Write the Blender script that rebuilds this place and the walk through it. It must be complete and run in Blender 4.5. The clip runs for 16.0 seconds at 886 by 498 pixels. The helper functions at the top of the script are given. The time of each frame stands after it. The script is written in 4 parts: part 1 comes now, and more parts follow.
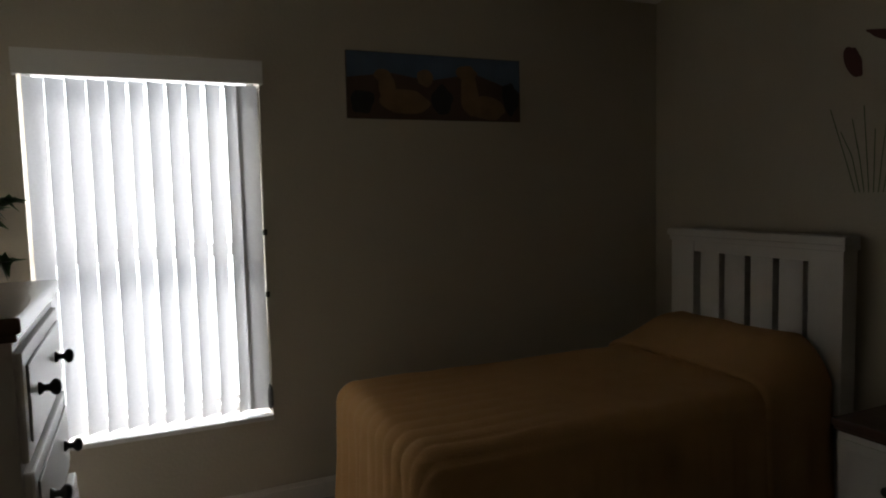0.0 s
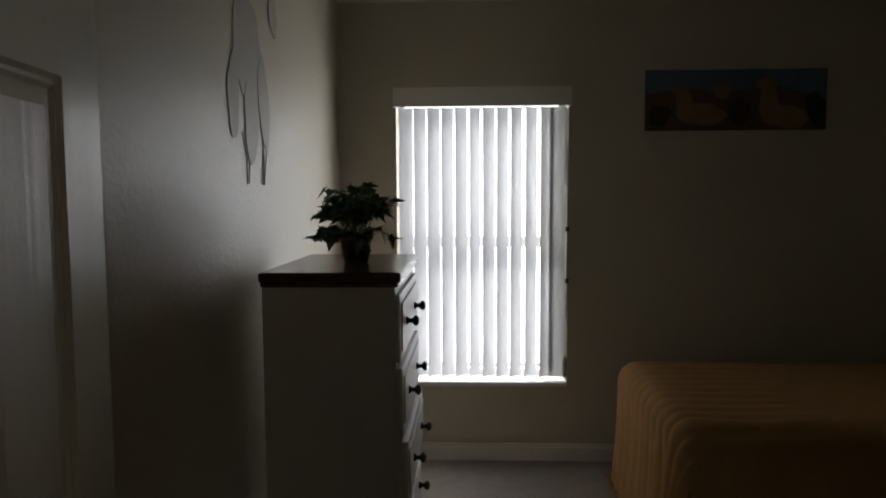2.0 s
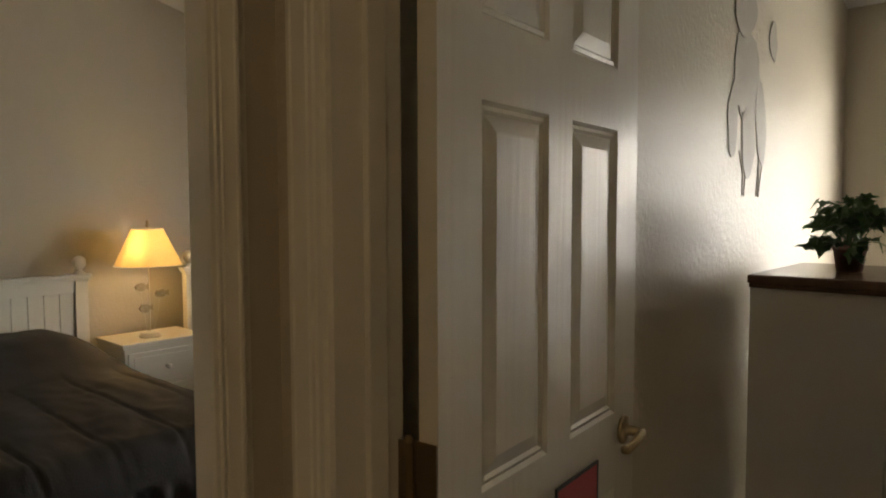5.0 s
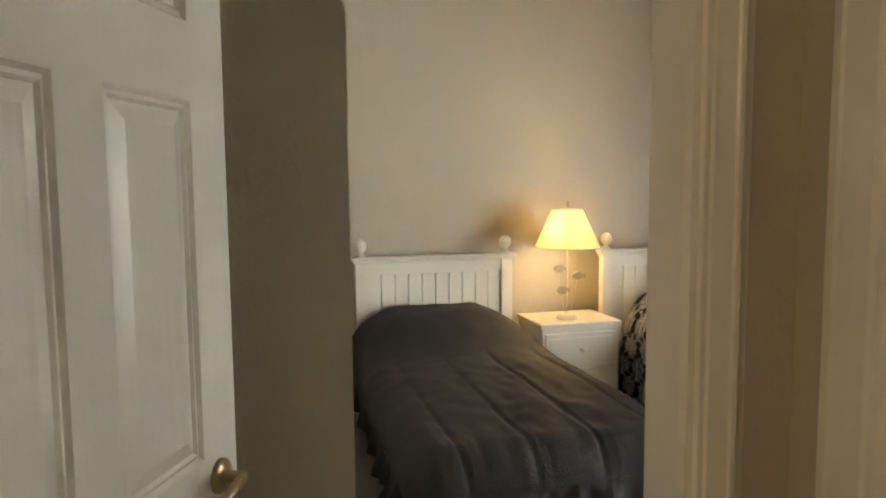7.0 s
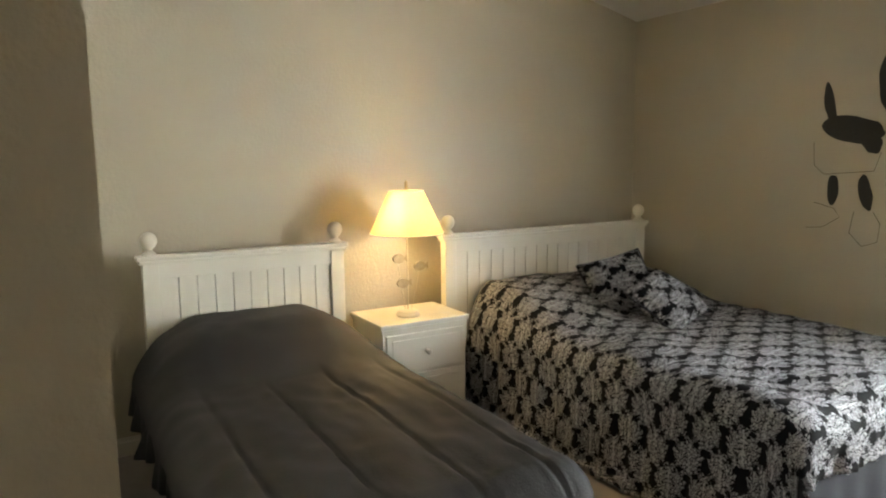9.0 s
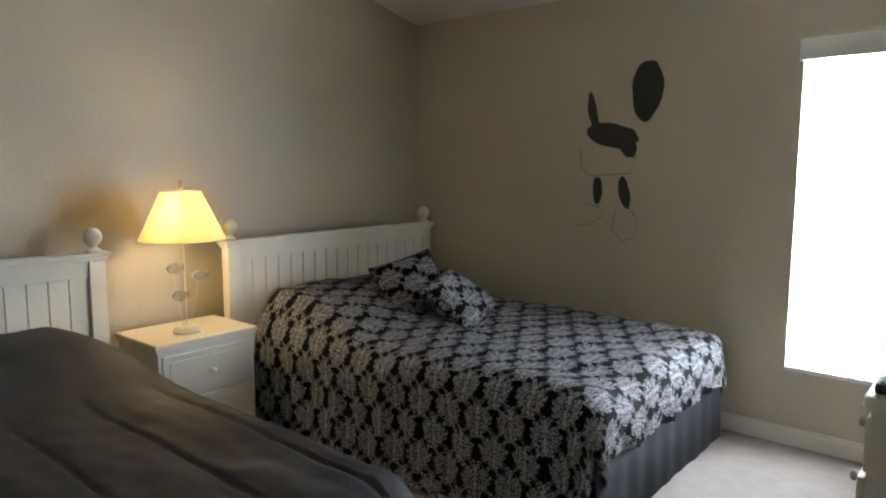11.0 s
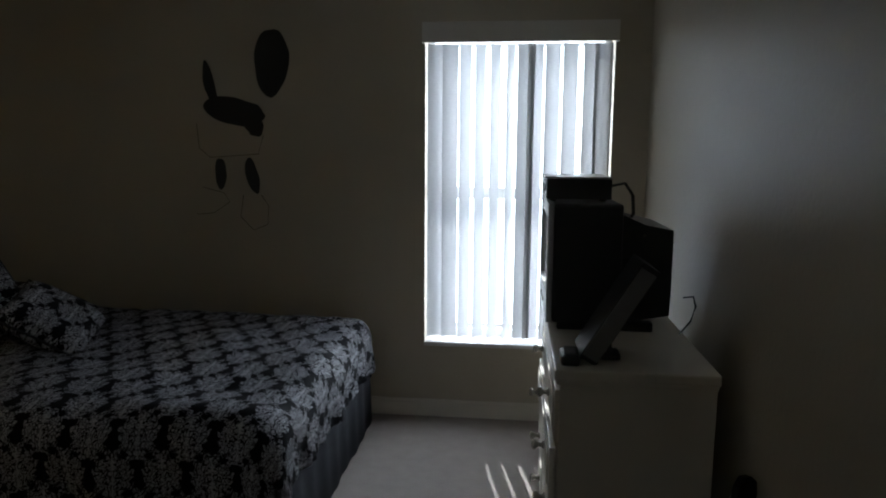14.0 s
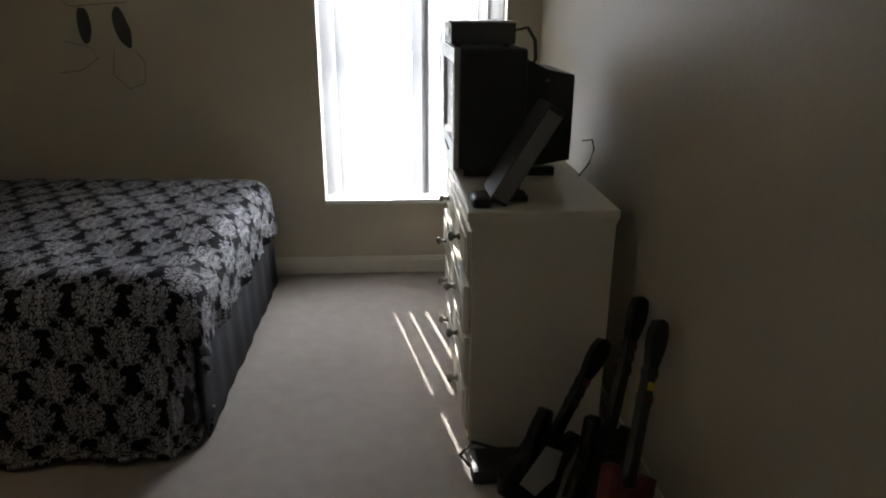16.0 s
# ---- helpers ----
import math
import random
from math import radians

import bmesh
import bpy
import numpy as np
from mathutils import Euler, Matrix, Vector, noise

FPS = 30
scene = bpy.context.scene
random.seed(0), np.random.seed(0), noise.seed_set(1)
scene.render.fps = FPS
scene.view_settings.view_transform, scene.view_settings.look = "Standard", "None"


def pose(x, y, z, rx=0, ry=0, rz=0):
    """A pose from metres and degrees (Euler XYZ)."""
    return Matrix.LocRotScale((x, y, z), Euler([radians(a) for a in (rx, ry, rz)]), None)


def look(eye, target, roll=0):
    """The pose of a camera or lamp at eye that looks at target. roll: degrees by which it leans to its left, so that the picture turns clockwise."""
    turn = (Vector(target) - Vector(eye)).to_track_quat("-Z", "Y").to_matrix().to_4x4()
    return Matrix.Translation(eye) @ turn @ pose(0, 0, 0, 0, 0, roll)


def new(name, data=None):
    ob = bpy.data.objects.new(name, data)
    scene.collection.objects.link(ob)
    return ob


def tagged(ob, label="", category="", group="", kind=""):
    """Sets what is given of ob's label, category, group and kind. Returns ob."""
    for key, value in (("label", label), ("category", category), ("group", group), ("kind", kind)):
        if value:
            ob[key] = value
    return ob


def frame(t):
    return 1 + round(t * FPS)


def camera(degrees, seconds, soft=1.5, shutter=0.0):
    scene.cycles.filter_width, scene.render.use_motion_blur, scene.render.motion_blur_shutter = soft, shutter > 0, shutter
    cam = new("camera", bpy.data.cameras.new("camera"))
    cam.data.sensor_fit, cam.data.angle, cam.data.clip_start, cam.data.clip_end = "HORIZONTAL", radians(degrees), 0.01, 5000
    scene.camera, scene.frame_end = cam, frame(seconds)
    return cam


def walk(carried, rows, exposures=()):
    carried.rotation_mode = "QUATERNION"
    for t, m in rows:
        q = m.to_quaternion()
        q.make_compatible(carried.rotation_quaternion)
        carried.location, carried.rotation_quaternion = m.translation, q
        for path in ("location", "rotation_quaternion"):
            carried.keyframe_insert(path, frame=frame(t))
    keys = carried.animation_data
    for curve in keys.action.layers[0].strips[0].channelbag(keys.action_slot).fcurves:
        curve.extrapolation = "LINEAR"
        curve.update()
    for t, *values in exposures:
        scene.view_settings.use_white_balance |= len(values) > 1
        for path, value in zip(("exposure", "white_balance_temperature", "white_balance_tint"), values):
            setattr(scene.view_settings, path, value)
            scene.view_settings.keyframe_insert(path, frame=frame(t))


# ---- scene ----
cam = camera(66.30, 16.0, soft=2.0, shutter=0.0)
PATH = [
    (0, (0.110, 0.229, 1.437), (0.930, 2.046, 1.274), -1.38),
    (0.5, (0.106, 0.079, 1.472), (0.682, 1.986, 1.286), -1.08),
    (1, (0.086, -0.067, 1.470), (0.516, 1.877, 1.289), -0.44),
    (1.5, (0.056, -0.224, 1.455), (0.376, 1.744, 1.302), 0.18),
    (2, (0.118, -0.330, 1.453), (0.036, 1.662, 1.302), -0.27),
    (2.5, (0.201, -0.422, 1.451), (-0.305, 1.507, 1.305), -0.61),
    (3, (0.233, -0.496, 1.455), (-0.544, 1.342, 1.324), -0.53),
    (3.2, (0.261, -0.544, 1.458), (-0.576, 1.268, 1.335), -0.36),
    (5.3, (0.250, -0.738, 1.458), (-1.224, 0.608, 1.332), -0.37),
    (5.5, (0.221, -0.719, 1.465), (-1.349, 0.513, 1.334), -0.50),
    (6, (0.148, -0.667, 1.468), (-1.602, 0.290, 1.327), -0.40),
    (6.5, (0.066, -0.625, 1.470), (-1.801, 0.075, 1.316), -0.43),
    (7, (-0.096, -0.605, 1.476), (-2.027, -0.114, 1.299), -0.51),
    (7.5, (-0.327, -0.610, 1.480), (-2.231, -0.032, 1.279), -0.01),
    (8, (-0.532, -0.564, 1.497), (-2.395, 0.128, 1.264), -0.35),
    (8.5, (-0.690, -0.515, 1.501), (-2.492, 0.316, 1.251), -0.11),
    (9, (-0.770, -0.473, 1.500), (-2.484, 0.523, 1.240), -0.54),
    (9.2, (-0.802, -0.474, 1.499), (-2.457, 0.617, 1.233), -0.64),
    (11.3, (-0.976, -0.453, 1.454), (-2.176, 1.129, 1.218), 0.11),
    (11.5, (-0.978, -0.446, 1.450), (-2.102, 1.192, 1.217), 0.06),
    (12, (-1.007, -0.423, 1.441), (-1.930, 1.336, 1.207), -0.10),
    (12.5, (-1.030, -0.373, 1.438), (-1.731, 1.482, 1.180), -0.53),
    (13, (-1.125, -0.257, 1.433), (-1.720, 1.632, 1.156), -0.93),
    (13.5, (-1.239, -0.204, 1.439), (-1.731, 1.713, 1.157), -0.44),
    (14, (-1.378, -0.199, 1.441), (-1.590, 1.770, 1.156), 0.40),
    (14.5, (-1.443, -0.218, 1.440), (-1.452, 1.759, 1.138), 0.70),
    (15, (-1.460, -0.227, 1.428), (-1.410, 1.735, 1.043), 0.42),
    (15.5, (-1.459, -0.227, 1.409), (-1.354, 1.695, 0.866), 0.18),
    (16, (-1.455, -0.226, 1.390), (-1.332, 1.657, 0.726), 0.26),
]
EXPOSURES = [(0.0, 0.6, 6500, 10), (0.6, 0.38, 6500, 10), (3.2, 0.2, 6500, 10), (5.3, 2.3, 7700, 10), (6.5, 3.05, 7200, 9), (7.5, 3.15, 6900, 5), (9.2, 3.3, 6700, 3), (11.3, 2.4, 5800, 6),
             (12.0, 1.3, 5550, 4), (12.5, 0.42, 5700, 3), (14.0, 0.32, 5750, 5), (15.0, 0.68, 6000, 7), (16.0, 1.42, 6400, 9)]
walk(cam, [(t, look(eye, target, roll)) for t, eye, target, roll in PATH], EXPOSURES)
SKY, SKYLIGHT, LAMP2, HALL = 0.12, 16, 0.80, 2.1

# ---- light ----
SUN_TRAVEL = Vector((0.20, -1.0, -0.79)).normalized()
world = bpy.data.worlds.new("sky")
scene.world = world
world.use_nodes = True
sky_node = world.node_tree.nodes.new("ShaderNodeTexSky")
sky_node.sky_type, sky_node.sun_disc = "NISHITA", False
sky_node.sun_elevation = math.asin(-SUN_TRAVEL.z)
sky_node.sun_rotation = math.atan2(-SUN_TRAVEL.x, -SUN_TRAVEL.y)
world.node_tree.links.new(sky_node.outputs[0], world.node_tree.nodes["Background"].inputs[0])
world.node_tree.nodes["Background"].inputs[1].default_value = SKY
sun_data = bpy.data.lights.new("sun", "SUN")
sun_data.energy, sun_data.angle, sun_data.color = 5.0, radians(0.4), (1.0, 0.95, 0.88)
new("sun", sun_data).matrix_world = look((0, 20, 20), Vector((0, 20, 20)) + SUN_TRAVEL)


def lamp_light(name, place, watts, colour, radius=0.03):
    data = bpy.data.lights.new(name, "POINT")
    data.energy, data.color, data.shadow_soft_size = watts, colour, radius
    ob = new(name, data)
    ob.location = place
    return ob


def opening_light(name, x0, x1, z0, z1, y, watts):
    """Daylight of the sky that a window's opening lets in."""
    data = bpy.data.lights.new(name, "AREA")
    data.shape, data.size, data.size_y, data.energy, data.color = "RECTANGLE", x1 - x0, z1 - z0, watts, (0.93, 0.96, 1.0)
    ob = new(name, data)
    ob.matrix_world = look(((x0 + x1) / 2, y, (z0 + z1) / 2), ((x0 + x1) / 2, y - 1, (z0 + z1) / 2))
    return ob


# ---- materials ----
def material(name, base, rough=0.6, other=None, scale=8.0, mix=0.5, bump=0.0, bump_scale=60.0, metal=0.0, coat=0.0, stretch=(1, 1, 1), spec=0.5):
    """Procedural surface: base colour drifting towards another over coarse noise, fine relief over fine noise."""
    m = bpy.data.materials.new(name)
    m.use_nodes = True
    nt = m.node_tree
    b = nt.nodes["Principled BSDF"]
    b.inputs["Roughness"].default_value, b.inputs["Metallic"].default_value = rough, metal
    b.inputs["Coat Weight"].default_value, b.inputs["Specular IOR Level"].default_value = coat, spec
    tc = nt.nodes.new("ShaderNodeTexCoord")
    mp = nt.nodes.new("ShaderNodeMapping")
    mp.inputs["Scale"].default_value = stretch
    nt.links.new(tc.outputs["Object"], mp.inputs[0])
    n1 = nt.nodes.new("ShaderNodeTexNoise")
    n1.inputs["Scale"].default_value, n1.inputs["Detail"].default_value = scale, 6
    nt.links.new(mp.outputs[0], n1.inputs[0])
    ramp = nt.nodes.new("ShaderNodeMix")
    ramp.data_type = "RGBA"
    other = other or tuple(c * 0.82 for c in base)
    ramp.inputs["A"].default_value, ramp.inputs["B"].default_value = (*base, 1), (*other, 1)
    k = nt.nodes.new("ShaderNodeMath")
    k.operation = "MULTIPLY"
    k.inputs[1].default_value = mix
    nt.links.new(n1.outputs["Fac"], k.inputs[0])
    nt.links.new(k.outputs[0], ramp.inputs["Factor"])
    nt.links.new(ramp.outputs["Result"], b.inputs["Base Color"])
    if bump:
        n2 = nt.nodes.new("ShaderNodeTexNoise")
        n2.inputs["Scale"].default_value, n2.inputs["Detail"].default_value = bump_scale, 4
        nt.links.new(mp.outputs[0], n2.inputs[0])
        bp = nt.nodes.new("ShaderNodeBump")
        bp.inputs["Strength"].default_value, bp.inputs["Distance"].default_value = bump, 0.004
        nt.links.new(n2.outputs["Fac"], bp.inputs["Height"])
        nt.links.new(bp.outputs[0], b.inputs["Normal"])
    return m


def cloth_translucent(name, colour, share, rough=0.8):
    """Thin sheet that lets part of the light through."""
    m = bpy.data.materials.new(name)
    m.use_nodes = True
    nt = m.node_tree
    b = nt.nodes["Principled BSDF"]
    b.inputs["Base Color"].default_value, b.inputs["Roughness"].default_value = (*colour, 1), rough
    tr = nt.nodes.new("ShaderNodeBsdfTranslucent")
    noise_node = nt.nodes.new("ShaderNodeTexNoise")
    noise_node.inputs["Scale"].default_value = 90
    tc = nt.nodes.new("ShaderNodeTexCoord")
    nt.links.new(tc.outputs["Object"], noise_node.inputs[0])
    mixer = nt.nodes.new("ShaderNodeMix")
    mixer.data_type = "RGBA"
    mixer.inputs["A"].default_value, mixer.inputs["B"].default_value = (*colour, 1), (*[c * 0.85 for c in colour], 1)
    nt.links.new(noise_node.outputs["Fac"], mixer.inputs["Factor"])
    nt.links.new(mixer.outputs["Result"], tr.inputs["Color"])
    nt.links.new(mixer.outputs["Result"], b.inputs["Base Color"])
    ms = nt.nodes.new("ShaderNodeMixShader")
    ms.inputs[0].default_value = share
    nt.links.new(b.outputs[0], ms.inputs[1])
    nt.links.new(tr.outputs[0], ms.inputs[2])
    nt.links.new(ms.outputs[0], nt.nodes["Material Output"].inputs[0])
    return m


def glowing(name, colour, strength):
    m = bpy.data.materials.new(name)
    m.use_nodes = True
    b = m.node_tree.nodes["Principled BSDF"]
    b.inputs["Emission Color"].default_value, b.inputs["Emission Strength"].default_value = (*colour, 1), strength
    return m


def damask(name, dark, light, size):
    """Woven medallions on a dark ground, laid out on a staggered grid in the cloth's own coordinates."""
    m = bpy.data.materials.new(name)
    m.use_nodes = True
    nt = m.node_tree
    b = nt.nodes["Principled BSDF"]
    b.inputs["Roughness"].default_value, b.inputs["Specular IOR Level"].default_value = 0.7, 0.12
    uv = nt.nodes.new("ShaderNodeUVMap")
    warp = nt.nodes.new("ShaderNodeTexNoise")
    warp.inputs["Scale"].default_value = 9 / size
    nt.links.new(uv.outputs[0], warp.inputs[0])

    def math_node(op, a, c=None, clamp=False):
        n = nt.nodes.new("ShaderNodeMath")
        n.operation, n.use_clamp = op, clamp
        for i, v in enumerate((a, c)):
            if v is None:
                continue
            if isinstance(v, (int, float)):
                n.inputs[i].default_value = v
            else:
                nt.links.new(v, n.inputs[i])
        return n.outputs[0]

    sep = nt.nodes.new("ShaderNodeSeparateXYZ")
    nt.links.new(uv.outputs[0], sep.inputs[0])
    wob = math_node("MULTIPLY", math_node("SUBTRACT", warp.outputs["Fac"], 0.5), 0.10)
    u = math_node("ADD", math_node("DIVIDE", sep.outputs["X"], size), wob)
    v = math_node("ADD", math_node("DIVIDE", sep.outputs["Y"], size * 1.6), wob)

    def flat_noise(kind, x, y, scale):
        at = nt.nodes.new("ShaderNodeCombineXYZ")
        nt.links.new(x, at.inputs[0])
        nt.links.new(y, at.inputs[1])
        n = nt.nodes.new(kind)
        n.inputs["Scale"].default_value = scale
        nt.links.new(at.outputs[0], n.inputs["Vector"])
        return n

    def medallion(du, dv):
        """A mirrored bouquet: scrolled rim, leafy openwork and a veined centre."""
        cu = math_node("SUBTRACT", math_node("FRACT", math_node("ADD", u, du)), 0.5)
        cv = math_node("MULTIPLY", math_node("SUBTRACT", math_node("FRACT", math_node("ADD", v, dv)), 0.5), 1.6)
        half = math_node("ABSOLUTE", cu)
        ev = math_node("MULTIPLY", cv, 0.85)
        r = math_node("SQRT", math_node("ADD", math_node("MULTIPLY", half, half), math_node("MULTIPLY", ev, ev)))
        th = math_node("ARCTAN2", cv, half)
        edge = flat_noise("ShaderNodeTexVoronoi", half, cv, 7.0)
        lobes = math_node("MULTIPLY", math_node("COSINE", math_node("MULTIPLY", th, 9)), 0.042)
        rim = math_node("ADD", math_node("ADD", lobes, math_node("MULTIPLY", edge.outputs["Distance"], -0.19)), 0.482)
        inside = math_node("LESS_THAN", r, rim)
        scroll = math_node("SINE", math_node("MULTIPLY", edge.outputs["Distance"], 34))
        leaf = flat_noise("ShaderNodeTexVoronoi", half, cv, 9.0)
        leaf.feature = "DISTANCE_TO_EDGE"
        gaps = math_node("GREATER_THAN", leaf.outputs["Distance"], 0.065)
        curls = math_node("GREATER_THAN", scroll, -0.45)
        stem = math_node("LESS_THAN", half, 0.012)
        lace = math_node("MAXIMUM", math_node("MULTIPLY", gaps, curls), stem)
        return math_node("MULTIPLY", inside, lace)

    fig = math_node("MAXIMUM", medallion(0, 0), medallion(0.5, 0.5), True)
    grain = nt.nodes.new("ShaderNodeTexNoise")
    grain.inputs["Scale"].default_value = 260
    nt.links.new(uv.outputs[0], grain.inputs[0])
    fine = math_node("MULTIPLY", fig, math_node("ADD", math_node("MULTIPLY", grain.outputs["Fac"], 0.8), 0.5), True)
    col = nt.nodes.new("ShaderNodeMix")
    col.data_type = "RGBA"
    col.inputs["A"].default_value, col.inputs["B"].default_value = (*dark, 1), (*light, 1)
    nt.links.new(fine, col.inputs["Factor"])
    nt.links.new(col.outputs["Result"], b.inputs["Base Color"])
    bp = nt.nodes.new("ShaderNodeBump")
    bp.inputs["Strength"].default_value, bp.inputs["Distance"].default_value = 0.3, 0.003
    nt.links.new(fine, bp.inputs["Height"])
    nt.links.new(bp.outputs[0], b.inputs["Normal"])
    return m


def moulded_grain(name, colour, rough):
    """Painted door skin pressed with cathedral wood grain that runs along z."""
    m = material(name, colour, rough, tuple(c * 0.92 for c in colour), 6, 0.5)
    nt = m.node_tree
    tc = nt.nodes.new("ShaderNodeTexCoord")
    mp = nt.nodes.new("ShaderNodeMapping")
    mp.inputs["Scale"].default_value = (1, 1, 0.10)
    nt.links.new(tc.outputs["Object"], mp.inputs[0])
    wave = nt.nodes.new("ShaderNodeTexWave")
    wave.inputs["Scale"].default_value, wave.inputs["Distortion"].default_value = 9, 14
    wave.inputs["Detail"].default_value, wave.inputs["Detail Scale"].default_value = 3, 0.8
    nt.links.new(mp.outputs[0], wave.inputs["Vector"])
    pores = nt.nodes.new("ShaderNodeTexNoise")
    pores.inputs["Scale"].default_value = 300
    nt.links.new(mp.outputs[0], pores.inputs["Vector"])
    total = nt.nodes.new("ShaderNodeMath")
    total.operation = "ADD"
    nt.links.new(wave.outputs["Fac"], total.inputs[0])
    nt.links.new(pores.outputs["Fac"], total.inputs[1])
    bp = nt.nodes.new("ShaderNodeBump")
    bp.inputs["Strength"].default_value, bp.inputs["Distance"].default_value = 0.22, 0.0012
    nt.links.new(total.outputs[0], bp.inputs["Height"])
    nt.links.new(bp.outputs[0], nt.nodes["Principled BSDF"].inputs["Normal"])
    return m


def glass(name):
    m = bpy.data.materials.new(name)
    m.use_nodes = True
    b = m.node_tree.nodes["Principled BSDF"]
    b.inputs["Transmission Weight"].default_value, b.inputs["Roughness"].default_value, b.inputs["IOR"].default_value = 1.0, 0.0, 1.1
    return m


M_WALL = material("wall_paint", (0.52, 0.465, 0.36), 0.43, (0.465, 0.41, 0.315), 2.5, 0.6, 0.5, 60, spec=0.65)
M_CEIL = material("ceiling_paint", (0.78, 0.76, 0.72), 0.9, None, 3, 0.4, 0.5, 70)
M_CARPET = material("carpet", (0.47, 0.42, 0.385), 0.95, (0.33, 0.295, 0.265), 14, 0.8, 1.0, 420, spec=0.1)
M_TRIM = material("trim_paint", (0.74, 0.70, 0.61), 0.42, (0.70, 0.66, 0.57), 5, 0.4, 0.08, 40)
M_BASE = material("baseboard_paint", (0.74, 0.70, 0.62), 0.4, None, 5, 0.4, 0.12, 40)
M_DOOR = moulded_grain("door_paint", (0.72, 0.69, 0.61), 0.27)
M_WHITE = material("white_furniture_paint", (0.74, 0.72, 0.68), 0.42, (0.66, 0.63, 0.58), 7, 0.6, 0.15, 45)
M_CREAM = material("cream_furniture_paint", (0.76, 0.72, 0.63), 0.38, (0.68, 0.63, 0.53), 6, 0.6, 0.15, 45)
M_DARKWOOD = material("espresso_wood", (0.085, 0.045, 0.03), 0.22, (0.15, 0.085, 0.055), 6, 0.8, 0.2, 25, stretch=(1, 7, 1))
M_KNOB = material("dark_knob", (0.03, 0.026, 0.024), 0.3)
M_BRASS = material("aged_brass", (0.42, 0.33, 0.19), 0.32, None, 30, 0.5, metal=0.9)
M_BRONZE = material("dull_hinge", (0.22, 0.16, 0.09), 0.45, None, 30, 0.5, metal=0.8)
M_NICKEL = material("satin_knob", (0.62, 0.58, 0.52), 0.25, metal=0.7)
M_GOLD = material("mustard_matelasse", (0.56, 0.33, 0.145), 0.85, (0.47, 0.265, 0.11), 12, 0.8, 0.6, 160, spec=0.2)
M_GREY = material("charcoal_comforter", (0.043, 0.041, 0.043), 0.62, (0.033, 0.031, 0.034), 10, 0.8, 0.45, 120, spec=0.25)
M_SKIRT = material("charcoal_bed_skirt", (0.035, 0.036, 0.043), 0.8, None, 10, 0.6, 0.4, 150, spec=0.2)
M_MATTRESS = material("mattress_ticking", (0.5, 0.48, 0.45), 0.9, None, 10, 0.5, 0.2, 80)
M_DAMASK = damask("damask_cloth", (0.005, 0.005, 0.007), (0.50, 0.50, 0.54), 0.165)
M_VANE = cloth_translucent("blind_vane", (0.60, 0.61, 0.63), 0.07)
M_SHADE = cloth_translucent("lampshade_cloth", (0.88, 0.69, 0.36), 0.55)
M_SILL = material("marble_sill", (0.78, 0.77, 0.75), 0.25, (0.62, 0.61, 0.60), 9, 0.5)
M_FRAME = material("window_aluminium", (0.7, 0.7, 0.7), 0.4, metal=0.2)
M_GLASS = glass("window_glass")
M_LEAF = material("ivy_leaf", (0.028, 0.085, 0.022), 0.5, (0.06, 0.13, 0.035), 25, 0.9, 0.3, 80)
M_POT = material("brown_pot", (0.16, 0.085, 0.055), 0.55, (0.10, 0.055, 0.04), 20, 0.7, 0.4, 60)
M_SOIL = material("soil", (0.05, 0.035, 0.025), 0.95, None, 60, 0.8, 0.8, 120)
M_PLASTIC = material("black_plastic", (0.028, 0.030, 0.033), 0.4, (0.038, 0.040, 0.044), 20, 0.6, 0.25, 260)
M_SILVER = material("silver_plastic", (0.60, 0.61, 0.62), 0.35, None, 20, 0.5, metal=0.3)
M_SCREEN = material("picture_tube", (0.02, 0.022, 0.024), 0.08, spec=0.8)
M_GREYPLAST = material("grey_plastic", (0.20, 0.20, 0.20), 0.5, None, 20, 0.5, 0.2, 200)
M_RED = material("red_plastic", (0.11, 0.010, 0.014), 0.3)
M_GUITAR = material("gloss_black_plastic", (0.010, 0.010, 0.011), 0.25, (0.016, 0.015, 0.016), 20, 0.6)
M_SIGN = material("red_card", (0.50, 0.065, 0.07), 0.5, None, 14, 0.5)
M_YELLOW = material("yellow_button", (0.6, 0.5, 0.05), 0.4)
M_DECAL = material("grey_wall_paint_figure", (0.33, 0.295, 0.24), 0.6, (0.38, 0.34, 0.275), 16, 0.8)
M_DECAL_DARK = material("black_wall_paint_figure", (0.03, 0.028, 0.026), 0.6, None, 12, 0.6)
M_DECAL_GREEN = material("green_wall_paint", (0.045, 0.12, 0.04), 0.6, None, 20, 0.6)
M_DECAL_RED = material("dark_red_wall_paint", (0.10, 0.025, 0.02), 0.6, None, 20, 0.6)
M_ART_SKY = material("print_blue", (0.13, 0.20, 0.30), 0.45, (0.05, 0.07, 0.11), 6, 0.9)
M_ART_LAND = material("print_brown", (0.075, 0.045, 0.03), 0.45, (0.13, 0.08, 0.05), 8, 0.9)
M_ART_TAN = material("print_tan", (0.33, 0.20, 0.10), 0.45, (0.12, 0.07, 0.04), 12, 0.9)
M_ROPE = material("white_cord", (0.75, 0.74, 0.7), 0.6)
M_IVORYFISH = material("ivory_ornament", (0.55, 0.47, 0.33), 0.5, (0.16, 0.13, 0.09), 40, 0.9)
# made-up ground, kept pale so the gaps between the vanes turn white
M_GROUND = material("bright_ground_fill", (0.55, 0.54, 0.51), 0.9, (0.47, 0.46, 0.43), 2, 0.8)
M_CABLE = material("black_cable", (0.02, 0.02, 0.02), 0.5)


# ---- building blocks ----
def thing(name, place, label, category, group="", turn=0.0):
    ob = new(name)
    ob.matrix_world = pose(*place, 0, 0, turn)
    return tagged(ob, label, category, group)


